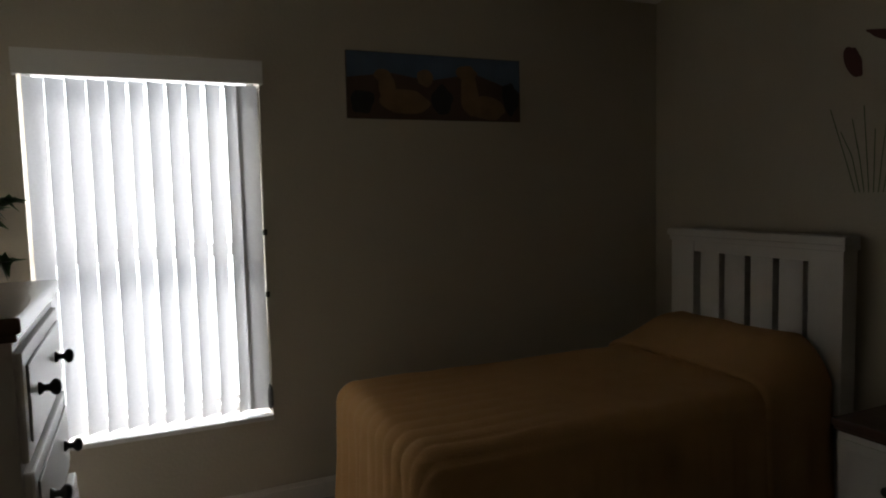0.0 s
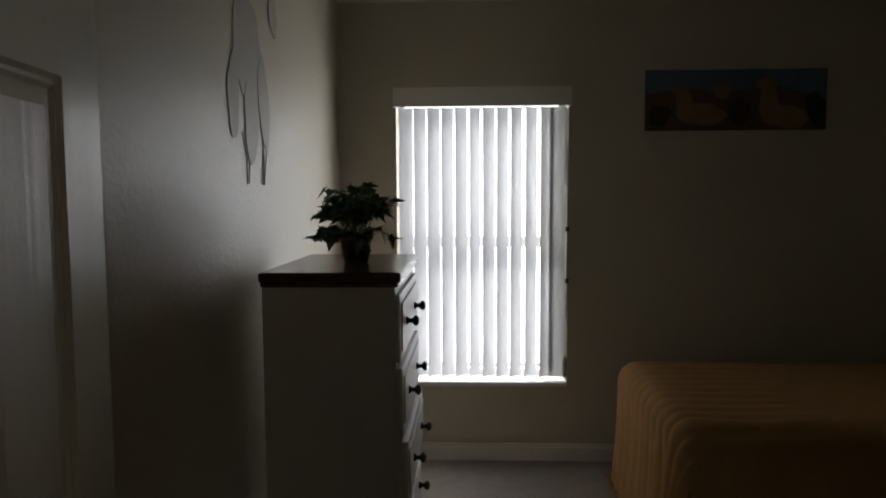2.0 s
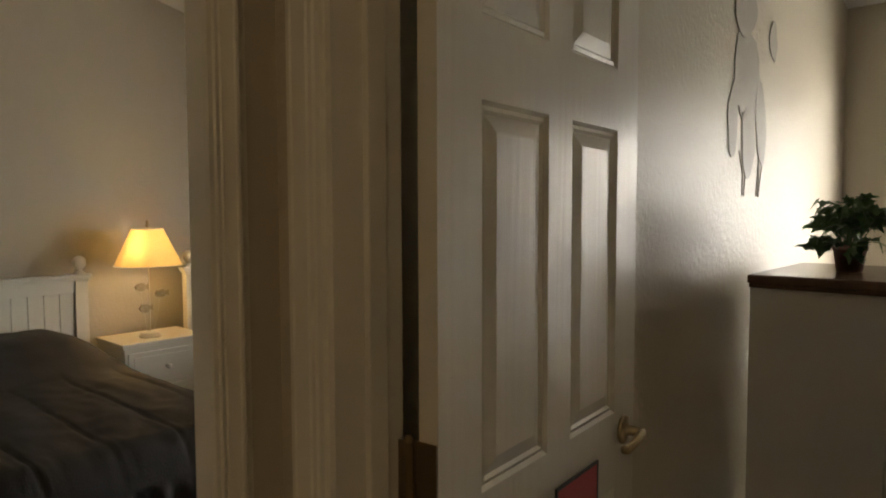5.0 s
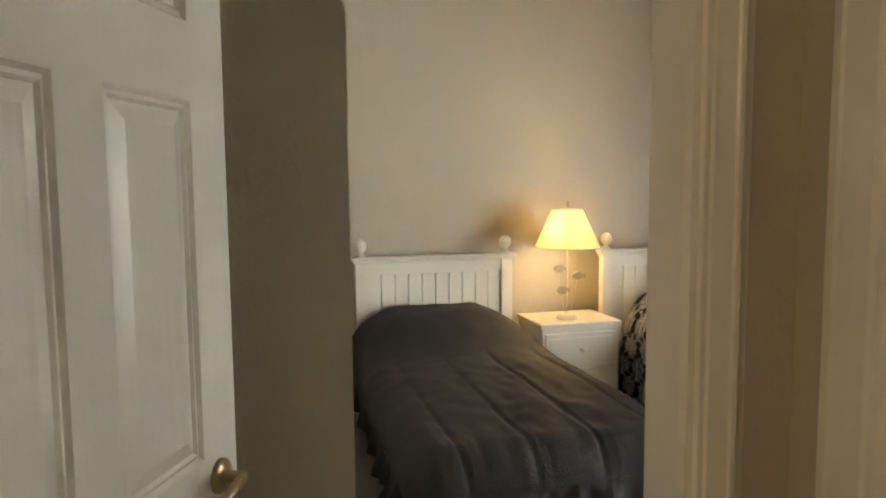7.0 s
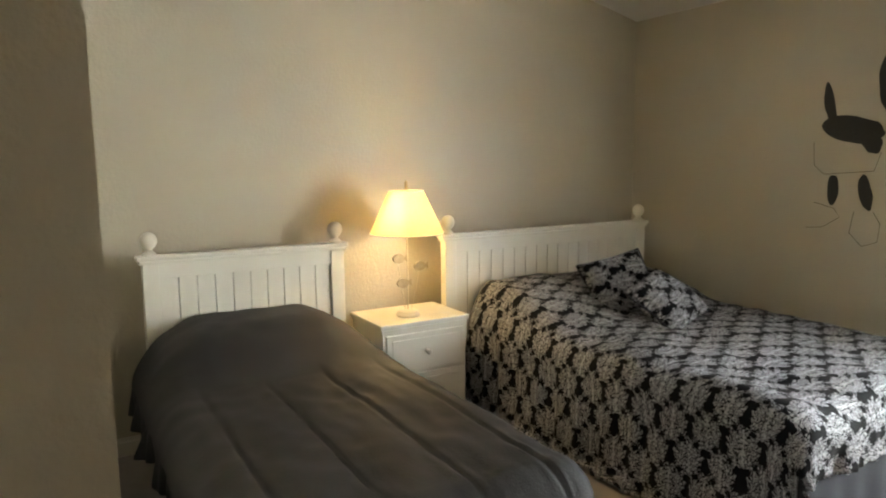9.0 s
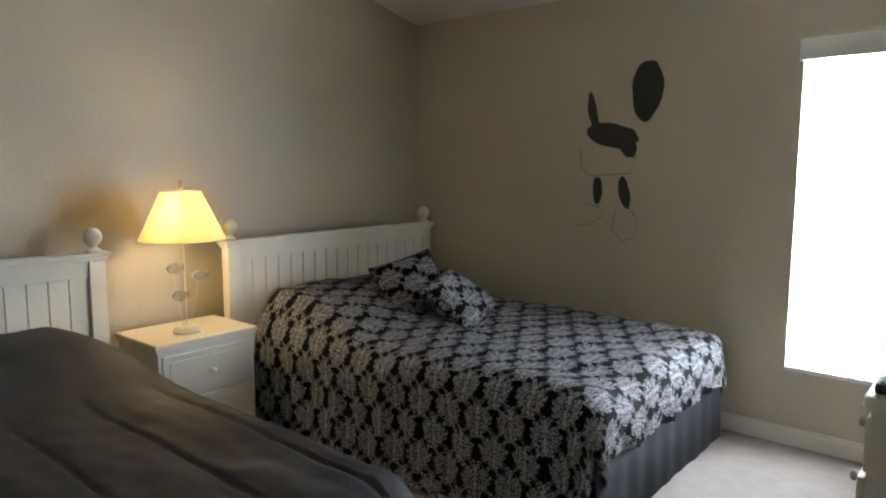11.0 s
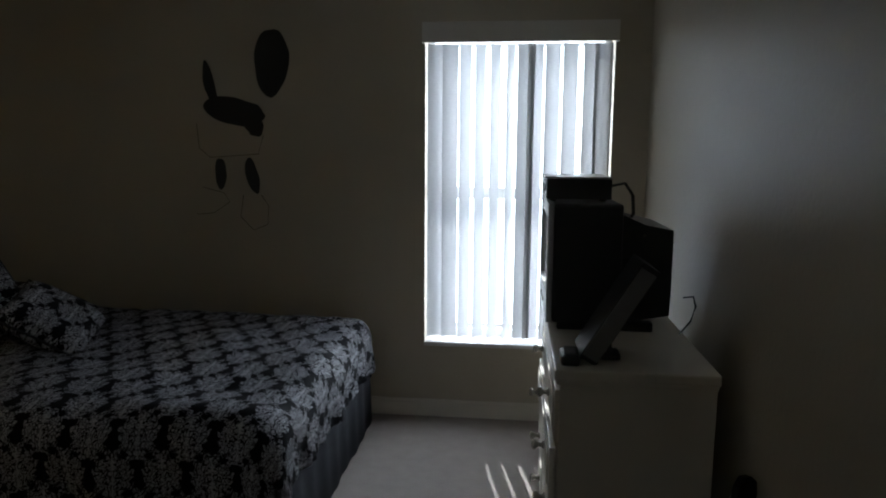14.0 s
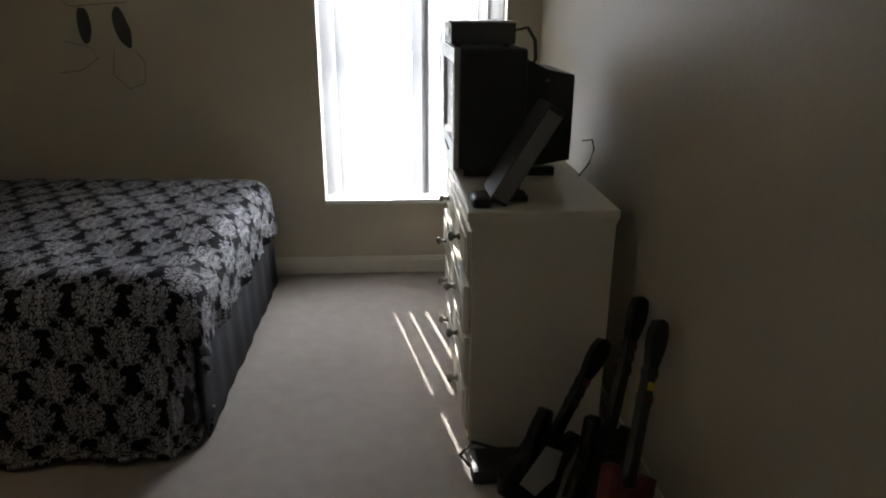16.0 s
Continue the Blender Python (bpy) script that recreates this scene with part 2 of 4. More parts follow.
def finish(name, bm, mat, parent=None, label="", smooth=False):
    me = bpy.data.meshes.new(name)
    bmesh.ops.recalc_face_normals(bm, faces=bm.faces)
    for f in bm.faces:
        f.smooth = smooth
    bm.to_mesh(me)
    bm.free()
    me.materials.append(mat)
    ob = new(name, me)
    if parent:
        ob.parent = parent
    if label:
        ob["label"] = label
    return ob


def part(name, bm, mat, parent, label="", smooth=False):
    return finish(name, bm, mat, parent, label, smooth)


def add_box(bm, x0, x1, y0, y1, z0, z1, bevel=0.0, m=None):
    r = bmesh.ops.create_cube(bm, size=1)
    vs = r["verts"]
    for v in vs:
        v.co = Vector(((x0 + x1) / 2 + v.co.x * (x1 - x0), (y0 + y1) / 2 + v.co.y * (y1 - y0), (z0 + z1) / 2 + v.co.z * (z1 - z0)))
        if m:
            v.co = m @ v.co
    if bevel:
        es = list({e for v in vs for e in v.link_edges})
        bmesh.ops.bevel(bm, geom=es, offset=bevel, segments=2, affect="EDGES", profile=0.6)
    return bm


def box(x0, x1, y0, y1, z0, z1, bevel=0.0):
    return add_box(bmesh.new(), x0, x1, y0, y1, z0, z1, bevel)


def add_lathe(bm, profile, n=20, m=None):
    """Rings of (radius, height) spun round z and closed at both ends."""
    rings = []
    for r, z in profile:
        ring = []
        for i in range(n):
            a = 2 * math.pi * i / n
            p = Vector((r * math.cos(a), r * math.sin(a), z))
            ring.append(bm.verts.new(m @ p if m else p))
        rings.append(ring)
    for a, b in zip(rings, rings[1:]):
        for i in range(n):
            bm.faces.new((a[i], a[(i + 1) % n], b[(i + 1) % n], b[i]))
    bm.faces.new(list(reversed(rings[0])))
    bm.faces.new(rings[-1])
    return bm


def lathe(profile, n=20, m=None):
    return add_lathe(bmesh.new(), profile, n, m)


def add_tube(bm, points, radius, n=8):
    """A round bar along the points."""
    pts = [Vector(p) for p in points]
    rings = []
    for i, p in enumerate(pts):
        d = (pts[min(i + 1, len(pts) - 1)] - pts[max(i - 1, 0)]).normalized()
        side = d.cross(Vector((0, 0, 1)) if abs(d.z) < 0.9 else Vector((1, 0, 0))).normalized()
        up = side.cross(d)
        rings.append([bm.verts.new(p + radius * (math.cos(2 * math.pi * k / n) * side + math.sin(2 * math.pi * k / n) * up)) for k in range(n)])
    for a, b in zip(rings, rings[1:]):
        for k in range(n):
            bm.faces.new((a[k], a[(k + 1) % n], b[(k + 1) % n], b[k]))
    bm.faces.new(rings[0])
    bm.faces.new(rings[-1])
    return bm


def tube(points, radius, n=8):
    return add_tube(bmesh.new(), points, radius, n)


def add_plate(bm, outline, depth, m):
    """A flat cut-out: outline in x, z; thickness along y."""
    a = [bm.verts.new(m @ Vector((x, 0, z))) for x, z in outline]
    b = [bm.verts.new(m @ Vector((x, -depth, z))) for x, z in outline]
    bm.faces.new(a)
    bm.faces.new(list(reversed(b)))
    n = len(a)
    for i in range(n):
        bm.faces.new((a[i], b[i], b[(i + 1) % n], a[(i + 1) % n]))
    return bm


def blob(cx, cz, rx, rz, n=22, wob=0.0, tilt=0.0, seed=0):
    """An uneven oval outline."""
    out = []
    for i in range(n):
        a = 2 * math.pi * i / n
        k = 1 + wob * noise.noise(Vector((math.cos(a) * 1.3 + seed * 7.1, math.sin(a) * 1.3, seed)))
        x, z = rx * k * math.cos(a), rz * k * math.sin(a)
        t = radians(tilt)
        out.append((cx + x * math.cos(t) - z * math.sin(t), cz + x * math.sin(t) + z * math.cos(t)))
    return out


def structure(name, bm, mat, label, category):
    return tagged(finish(name, bm, mat), label, category, kind="structure")


# ---- plan ----
XA, XT = -0.593, -0.726           # two faces of the wall between the bedrooms
YW, YO = 3.35, 3.56              # window wall, inside and outside
XE, XH = 2.90, -4.493            # far wall of the first bedroom, headboard wall of the second
YD, YI = -0.158, -0.033         # wall with the first bedroom's door: hall face, room face
D1A, D1B = -0.484, 0.337        # that door's opening
D2A, D2B = -1.02, -0.21       # opening of the second bedroom's door, in the wall x = XA
XB, YB = -1.774, -0.415           # outer corner of the closet block
YS, XHALL = -2.3, 1.5            # ends of the hall
W1 = (-0.283, 0.64, 0.439, 2.00)
W2 = (-1.858, -0.903, 0.419, 2.05)
RISE = 0.24


def roof(y):
    return 2.49 + RISE * (YW - y)


def wall_prism(bm, x0, x1, y0, y1, z0=0.0):
    """A piece of wall that reaches up to the sloping ceiling."""
    lo = [bm.verts.new((x, y, z0)) for x, y in ((x0, y0), (x1, y0), (x1, y1), (x0, y1))]
    hi = [bm.verts.new((x, y, roof(y) + 0.03)) for x, y in ((x0, y0), (x1, y0), (x1, y1), (x0, y1))]
    bm.faces.new(lo)
    bm.faces.new(hi)
    for i in range(4):
        bm.faces.new((lo[i], lo[(i + 1) % 4], hi[(i + 1) % 4], hi[i]))
    return bm


structure("floor", box(XH - 0.2, XE + 0.2, YS - 0.2, YO, -0.12, 0), M_CARPET, "worn grey-beige cut-pile carpet through both bedrooms", "carpet")
structure("ground", box(-300, 300, YO, 600, -0.5, -0.35), M_GROUND, "plain pale ground added outside to look bright through the blinds", "ground")

bm = bmesh.new()
edges = [(XH - 0.15, W2[0]), (W2[1], W1[0]), (W1[1], XE + 0.15)]
for a, b in edges:
    wall_prism(bm, a, b, YW, YO)
for a, b, s, h in (W1, W2):
    add_box(bm, a, b, YW, YO, 0, s)
    wall_prism(bm, a, b, YW, YO, h)
structure("wall_north", bm, M_WALL, "beige textured wall with two tall windows", "wall")
structure("wall_east", wall_prism(bmesh.new(), XE, XE + 0.15, YI, YW), M_WALL, "beige textured bedroom wall behind the slatted headboard", "wall")
structure("wall_west", wall_prism(bmesh.new(), XH - 0.15, XH, YB, YW), M_WALL, "beige textured wall behind the two headboards", "wall")
bm = wall_prism(bmesh.new(), XT, XA, D2B, YW)
wall_prism(bm, XT, XA, D2A, D2B, 2.06)
wall_prism(bm, XT, XA, YS, D2A)
structure("wall_between", bm, M_WALL, "beige textured wall between the two bedrooms", "wall")
bm = wall_prism(bmesh.new(), D1B, XE + 0.15, YD, YI)
wall_prism(bm, D1A, D1B, YD, YI, 2.06)
wall_prism(bm, XA, D1A, YD, YI)
structure("wall_south", bm, M_WALL, "beige textured wall with the first bedroom's doorway", "wall")
bm = wall_prism(bmesh.new(), XH - 0.15, XB, YB - 1.2, YB)
structure("wall_closet", bm, M_WALL, "beige textured closet block beside the twin bed", "wall")
structure("wall_vestibule", wall_prism(bmesh.new(), XB, XT, -1.40, -1.28), M_WALL, "plain beige wall behind the open bedroom door", "wall")
bm = wall_prism(bmesh.new(), XA, XHALL + 0.12, YS - 0.12, YS)
wall_prism(bm, XHALL, XHALL + 0.12, YS, YD)
structure("wall_hall", bm, M_WALL, "plain beige walls that close the hall", "wall")

bm = bmesh.new()
x0, x1, y0, y1 = XH - 0.2, XE + 0.2, YS - 0.2, YO + 0.1
vs = [bm.verts.new((x, y, roof(y) + d)) for d in (0, 0.14) for x, y in ((x0, y0), (x1, y0), (x1, y1), (x0, y1))]
for f in ((0, 1, 2, 3), (7, 6, 5, 4), (0, 1, 5, 4), (1, 2, 6, 5), (2, 3, 7, 6), (3, 0, 4, 7)):
    bm.faces.new([vs[i] for i in f])
structure("ceiling", bm, M_CEIL, "white textured ceiling that slopes up from the window wall", "ceiling")
structure("ceiling_hall", box(XA, XHALL, YS, YD, 2.45, 2.55), M_CEIL, "flat white textured hall ceiling", "ceiling")


def baseboard_run(bm, p, q, inward):
    """Skirting from p to q with a stepped top, on the side that inward points to."""
    p, q, n = Vector(p), Vector(q), Vector(inward)
    for depth, top in ((0.014, 0.075), (0.008, 0.095)):
        a, b = p, q
        c, d = q + n * depth, p + n * depth
        add_box(bm, min(a.x, b.x, c.x, d.x), max(a.x, b.x, c.x, d.x), min(a.y, b.y, c.y, d.y), max(a.y, b.y, c.y, d.y), 0 if top < 0.08 else 0.075, top)


bm = bmesh.new()
for p, q, n in (((XA, YW), (XE, YW), (0, -1)), ((XH, YW), (XT, YW), (0, -1)), ((XA, YI + 0.01), (XA, YW - 0.02), (1, 0)), ((XE, YI + 0.01), (XE, YW - 0.02), (-1, 0)),
                ((XH, YB + 0.01), (XH, YW - 0.02), (1, 0)), ((XT, D2B + 0.09), (XT, YW - 0.02), (-1, 0)), ((XB, -1.27), (XB, YB), (1, 0)), ((XT, YS + 0.01), (XT, YS + 0.02), (-1, 0)),
                ((D1B + 0.09, YI), (XE - 0.02, YI), (0, 1))):
    baseboard_run(bm, p, q, n)
structure("baseboard", bm, M_BASE, "off-white painted baseboard along the walls", "baseboard")


# ---- windows and blinds ----
def window(name, w, label):
    """Single-hung window set deep in its opening, with a marble sill."""
    x0, x1, z0, z1 = w
    t = tagged(new(name), label, "window", kind="structure")
    t.location = ((x0 + x1) / 2, YW, z0)
    h, d = (x1 - x0) / 2, z1 - z0
    mid = d * 0.49
    y = 0.14
    for nm, args in (("window_frame", (-h, -h + 0.035, y, y + 0.06, 0, d)), ("window_frame", (h - 0.035, h, y, y + 0.06, 0, d)),
                     ("window_frame", (-h + 0.035, h - 0.035, y, y + 0.06, 0, 0.04)), ("window_frame", (-h + 0.035, h - 0.035, y, y + 0.06, d - 0.04, d)),
                     ("meeting_rail", (-h + 0.035, h - 0.035, y - 0.005, y + 0.055, mid - 0.03, mid + 0.03))):
        part(nm, box(*args, 0.004), M_FRAME, t)
    for a, b in ((0.04, mid - 0.03), (mid + 0.03, d - 0.04)):
        ob = part("pane", box(-h + 0.035, h - 0.035, y + 0.028, y + 0.032, a, b), M_GLASS, t)
        ob.visible_shadow = False
    part("window_sill", box(-h, h, -0.025, y, -0.018, 0.004, 0.005), M_SILL, t)
    return t


window("window_1", W1, "tall single-hung window in the wall beside the gold bed")
window("window_2", W2, "tall single-hung window beside the television dresser")


def vane_mesh(h):
    bm = bmesh.new()
    n, w, bow = 8, 0.089, 0.013
    rows_ = []
    for z in (0, h * 0.5, h):
        rows_.append([bm.verts.new((w * (i / n - 0.5), bow * (1 - (2 * i / n - 1) ** 2), z)) for i in range(n + 1)])
    for a, b in zip(rows_, rows_[1:]):
        for i in range(n):
            bm.faces.new((a[i], a[i + 1], b[i + 1], b[i]))
    for f in bm.faces:
        f.smooth = True
    me = bpy.data.meshes.new("vane")
    bm.to_mesh(me)
    bm.free()
    me.materials.append(M_VANE)
    return me


def blind(w, angles, slips, wand_at, label):
    x0, x1, z0, z1 = w
    t = thing("vertical_blind", ((x0 + x1) / 2, YW, z0), label, "blind", "vertical blinds")
    h, d = (x1 - x0) / 2, z1 - z0
    bm = box(-h - 0.012, h + 0.012, -0.045, -0.033, d - 0.065, d + 0.035, 0.003)
    add_box(bm, -h - 0.012, -h - 0.004, -0.033, -0.001, d - 0.065, d + 0.035)
    add_box(bm, h + 0.004, h + 0.012, -0.033, -0.001, d - 0.065, d + 0.035)
    part("valance", bm, M_WHITE, t)
    part("headrail", box(-h + 0.005, h - 0.005, 0.015, 0.055, d - 0.05, d - 0.002, 0.003), M_FRAME, t)
    me = vane_mesh(d - 0.085)
    n = len(angles)
    for i, a in enumerate(angles):
        v = new("vane", me)
        v.parent = t
        v.location = (-h + 0.05 + (2 * h - 0.10) * i / (n - 1) + slips.get(i, 0), 0.035, 0.022)
        v.rotation_euler = (0, 0, radians(a))
    part("wand", tube([(wand_at, -0.012, d - 0.08), (wand_at + 0.004, -0.012, d * 0.5), (wand_at, -0.012, 0.10)], 0.004), M_ROPE, t)
    for z, r in ((d * 0.54, 0.011), (d * 0.36, 0.010)):
        part("cord_bead", lathe([(r * 0.6, z - 0.014), (r, z - 0.008), (r, z + 0.008), (r * 0.6, z + 0.014)], 8, Matrix.Translation((wand_at + 0.006, -0.012, 0))), M_KNOB, t)
    part("cord_weight", lathe([(0.004, 0.03), (0.013, 0.05), (0.012, 0.115), (0.004, 0.15)], 10, Matrix.Translation((wand_at - 0.002, -0.012, 0))), M_GREYPLAST, t)
    return t


blind(W1, [40, 42, 39, 41, 40, 48, 40, 41, 42, 40, 36, -6], {9: 0.006, 10: 0.014}, 0.452, "white vertical blind, turned half shut and glowing with daylight")
blind(W2, [25, 26, 50, 54, 55, 61, -5, 25, 27, 28, 32, -5], {7: -0.03, 8: -0.021, 9: -0.010, 10: 0.012}, 0.455, "white vertical blind with a few vanes turned edge-on")
opening_light("window_daylight", W1[0] + 0.03, W1[1] - 0.03, W1[2] + 0.05, W1[3] - 0.05, YO + 0.03, SKYLIGHT)
opening_light("window_daylight", W2[0] + 0.03, W2[1] - 0.03, W2[2] + 0.05, W2[3] - 0.05, YO + 0.03, SKYLIGHT * 1.4)


# ---- doors ----
# section of the casing: distance from the opening, and thickness
PROFILE = ((-0.062, 0.0), (-0.062, 0.014), (-0.059, 0.0165), (-0.052, 0.0165), (-0.049, 0.0145), (-0.022, 0.0125), (-0.0195, 0.0095), (-0.016, 0.0095), (-0.0135, 0.0115), (-0.009, 0.0115), (-0.006, 0.008), (0.004, 0.0075), (0.006, 0.0))


def casing(name, m, width, height, label, built_out=0.0):
    """Jambs, stops and moulded casings round an opening that runs along local x, wall from y = 0 to y = depth."""
    t = tagged(new(name), label, "door frame", kind="structure")
    t.matrix_world = m
    depth = 0.125
    for side in (0, 1):
        s = 1 if side == 0 else -1
        x = 0 if side == 0 else width
        part("jamb", box(min(x, x + s * 0.018), max(x, x + s * 0.018), -0.002, depth + 0.002, 0, height), M_TRIM, t)
        part("door_stop", box(min(x + s * 0.018, x + s * 0.03), max(x + s * 0.018, x + s * 0.03), 0.052, 0.088, 0, height - 0.018, 0.003), M_TRIM, t)
        for face, out in ((-0.002, -1), (depth + 0.002, 1)):
            bm = bmesh.new()
            # a built-out jamb carries a narrower casing further into the opening
            inset, narrow = (built_out + 0.014, 0.66) if built_out and side == 1 and out < 0 else (0.0, 1.0)
            lo = [bm.verts.new((x + s * (a * narrow + inset), face + out * k, 0)) for a, k in PROFILE]
            hi = [bm.verts.new((x + s * (a * narrow + inset), face + out * k, height + 0.062)) for a, k in PROFILE]
            for i in range(len(PROFILE)):
                j = (i + 1) % len(PROFILE)
                bm.faces.new((lo[i], lo[j], hi[j], hi[i]))
            bm.faces.new(lo)
            bm.faces.new(hi)
            part("casing", bm, M_TRIM, t)
    if built_out:
        part("jamb", box(width - 0.018 - built_out, width - 0.018, -0.002, 0.046, 0, height - 0.018, 0.002), M_TRIM, t)
    part("jamb", box(0.018, width - 0.018, -0.002, depth + 0.002, height - 0.018, height), M_TRIM, t)
    for y0_, y1_ in ((-0.016, -0.002), (depth + 0.002, depth + 0.016)):
        part("casing", box(0.004, width - 0.004, y0_, y1_, height, height + 0.062, 0.003), M_TRIM, t)
    return t


def add_panel(bm, u0, u1, z0, z1, y, out):
    """A raised field inside a moulded recess, on a face at y that looks along out."""
    steps = ((0.0, 0.0), (0.007, -0.007), (0.014, -0.0045), (0.02, -0.0095), (0.047, -0.002), (0.052, -0.002))
    loops = []
    for inset, d in steps:
        loops.append([bm.verts.new((a, y + out * d, z)) for a, z in ((u0 + inset, z0 + inset), (u1 - inset, z0 + inset), (u1 - inset, z1 - inset), (u0 + inset, z1 - inset))])
    for a, b in zip(loops, loops[1:]):
        for i in range(4):
            bm.faces.new((a[i], a[(i + 1) % 4], b[(i + 1) % 4], b[i]))
    bm.faces.new(loops[-1])


def six_panel_door(name, hinge, turn, label, mirrored=False, sign=False):
    """A leaf along local x from its hinge, 0.035 thick."""
    W, H, T = 0.765, 2.03, 0.035
    t = tagged(new(name), label, "door", kind="structure")
    t.matrix_world = pose(hinge[0], hinge[1], 0.012, 0, 0, turn)
    us = ((0.115, 0.335), (0.43, 0.65))
    zs = ((0.23, 0.82), (0.99, 1.615), (1.745, 1.92))
    xs = [0, us[0][0], us[0][1], us[1][0], us[1][1], W]
    zz = [0, zs[0][0], zs[0][1], zs[1][0], zs[1][1], zs[2][0], zs[2][1], H]
    bm = bmesh.new()
    for y, out in ((0.0, -1), (T, 1)):
        for i in range(5):
            for j in range(7):
                if i in (1, 3) and j in (1, 3, 5):
                    add_panel(bm, xs[i], xs[i + 1], zz[j], zz[j + 1], y, out)
                else:
                    bm.faces.new([bm.verts.new(p) for p in ((xs[i], y, zz[j]), (xs[i + 1], y, zz[j]), (xs[i + 1], y, zz[j + 1]), (xs[i], y, zz[j + 1]))])
    for a, b in (((0, 0), (W, 0)), ((0, H), (W, H))):
        bm.faces.new([bm.verts.new(p) for p in ((0, 0, a[1]), (W, 0, a[1]), (W, T, a[1]), (0, T, a[1]))])
    for x in (0, W):
        bm.faces.new([bm.verts.new(p) for p in ((x, 0, 0), (x, T, 0), (x, T, H), (x, 0, H))])
    bmesh.ops.remove_doubles(bm, verts=bm.verts, dist=0.0002)
    part("leaf", bm, M_DOOR, t)
    for out, y in ((-1, 0.0), (1, T)):
        bm = lathe([(0.033, 0.0), (0.033, 0.006), (0.028, 0.011), (0.012, 0.014), (0.011, 0.045), (0.012, 0.05)], 20, Matrix.Translation((W - 0.065, y, 0.94)) @ pose(0, 0, 0, 90 if out < 0 else -90))
        add_tube(bm, [(W - 0.065, y + out * 0.045, 0.94), (W - 0.085, y + out * 0.052, 0.944), (W - 0.12, y + out * 0.052, 0.936), (W - 0.155, y + out * 0.047, 0.926), (W - 0.165, y + out * 0.044, 0.93)], 0.0095, 10)
        part("lever_handle", bm, M_BRASS, t, "aged brass lever handle", True)
    for z in (0.22, 1.055, 1.80):
        bm = lathe([(0.007, z - 0.052), (0.0085, z - 0.046), (0.0085, z + 0.046), (0.004, z + 0.056)], 10, Matrix.Translation((-0.010, T + 0.012, 0)))
        add_box(bm, -0.003, 0.0, 0.002, T + 0.006, z - 0.046, z + 0.046, 0.001)
        add_box(bm, -0.013, -0.010, T + 0.014, T + 0.046, z - 0.046, z + 0.046, 0.001)
        part("hinge", bm, M_BRONZE, t, "tarnished hinge")
    return t


casing("door_frame_1", pose(D1A, YD, 0), D1B - D1A, 2.06, "cream moulded frame round the first bedroom's doorway")
casing("door_frame_2", pose(XA, D2A, 0, 0, 0, 90), D2B - D2A, 2.06, "cream moulded frame round the second bedroom's doorway", 0.045)
DOOR1 = six_panel_door("door_1", (-0.402, -0.022), 95.3, "open white six-panel door with wood grain and a brass lever")
DOOR2 = six_panel_door("door_2", (-0.735, -1.0), 155.5, "half-open white six-panel door with a brass lever")
sign = thing("door_sign", (0, 0, 0), "small red card with a dark border hung on the open door", "sign")
sign.matrix_world = DOOR1.matrix_world @ pose(0.44, -0.011, 0.80)
part("card", box(-0.088, 0.088, -0.003, 0.0, -0.11, 0.115), M_SIGN, sign)
bm = bmesh.new()
for a in ((-0.094, -0.088, -0.116, 0.121), (0.088, 0.094, -0.116, 0.121), (-0.088, 0.088, 0.115, 0.121), (-0.088, 0.088, -0.116, -0.11)):
    add_box(bm, a[0], a[1], -0.004, 0.0, a[2], a[3])
part("border", bm, M_KNOB, sign, "dark border")


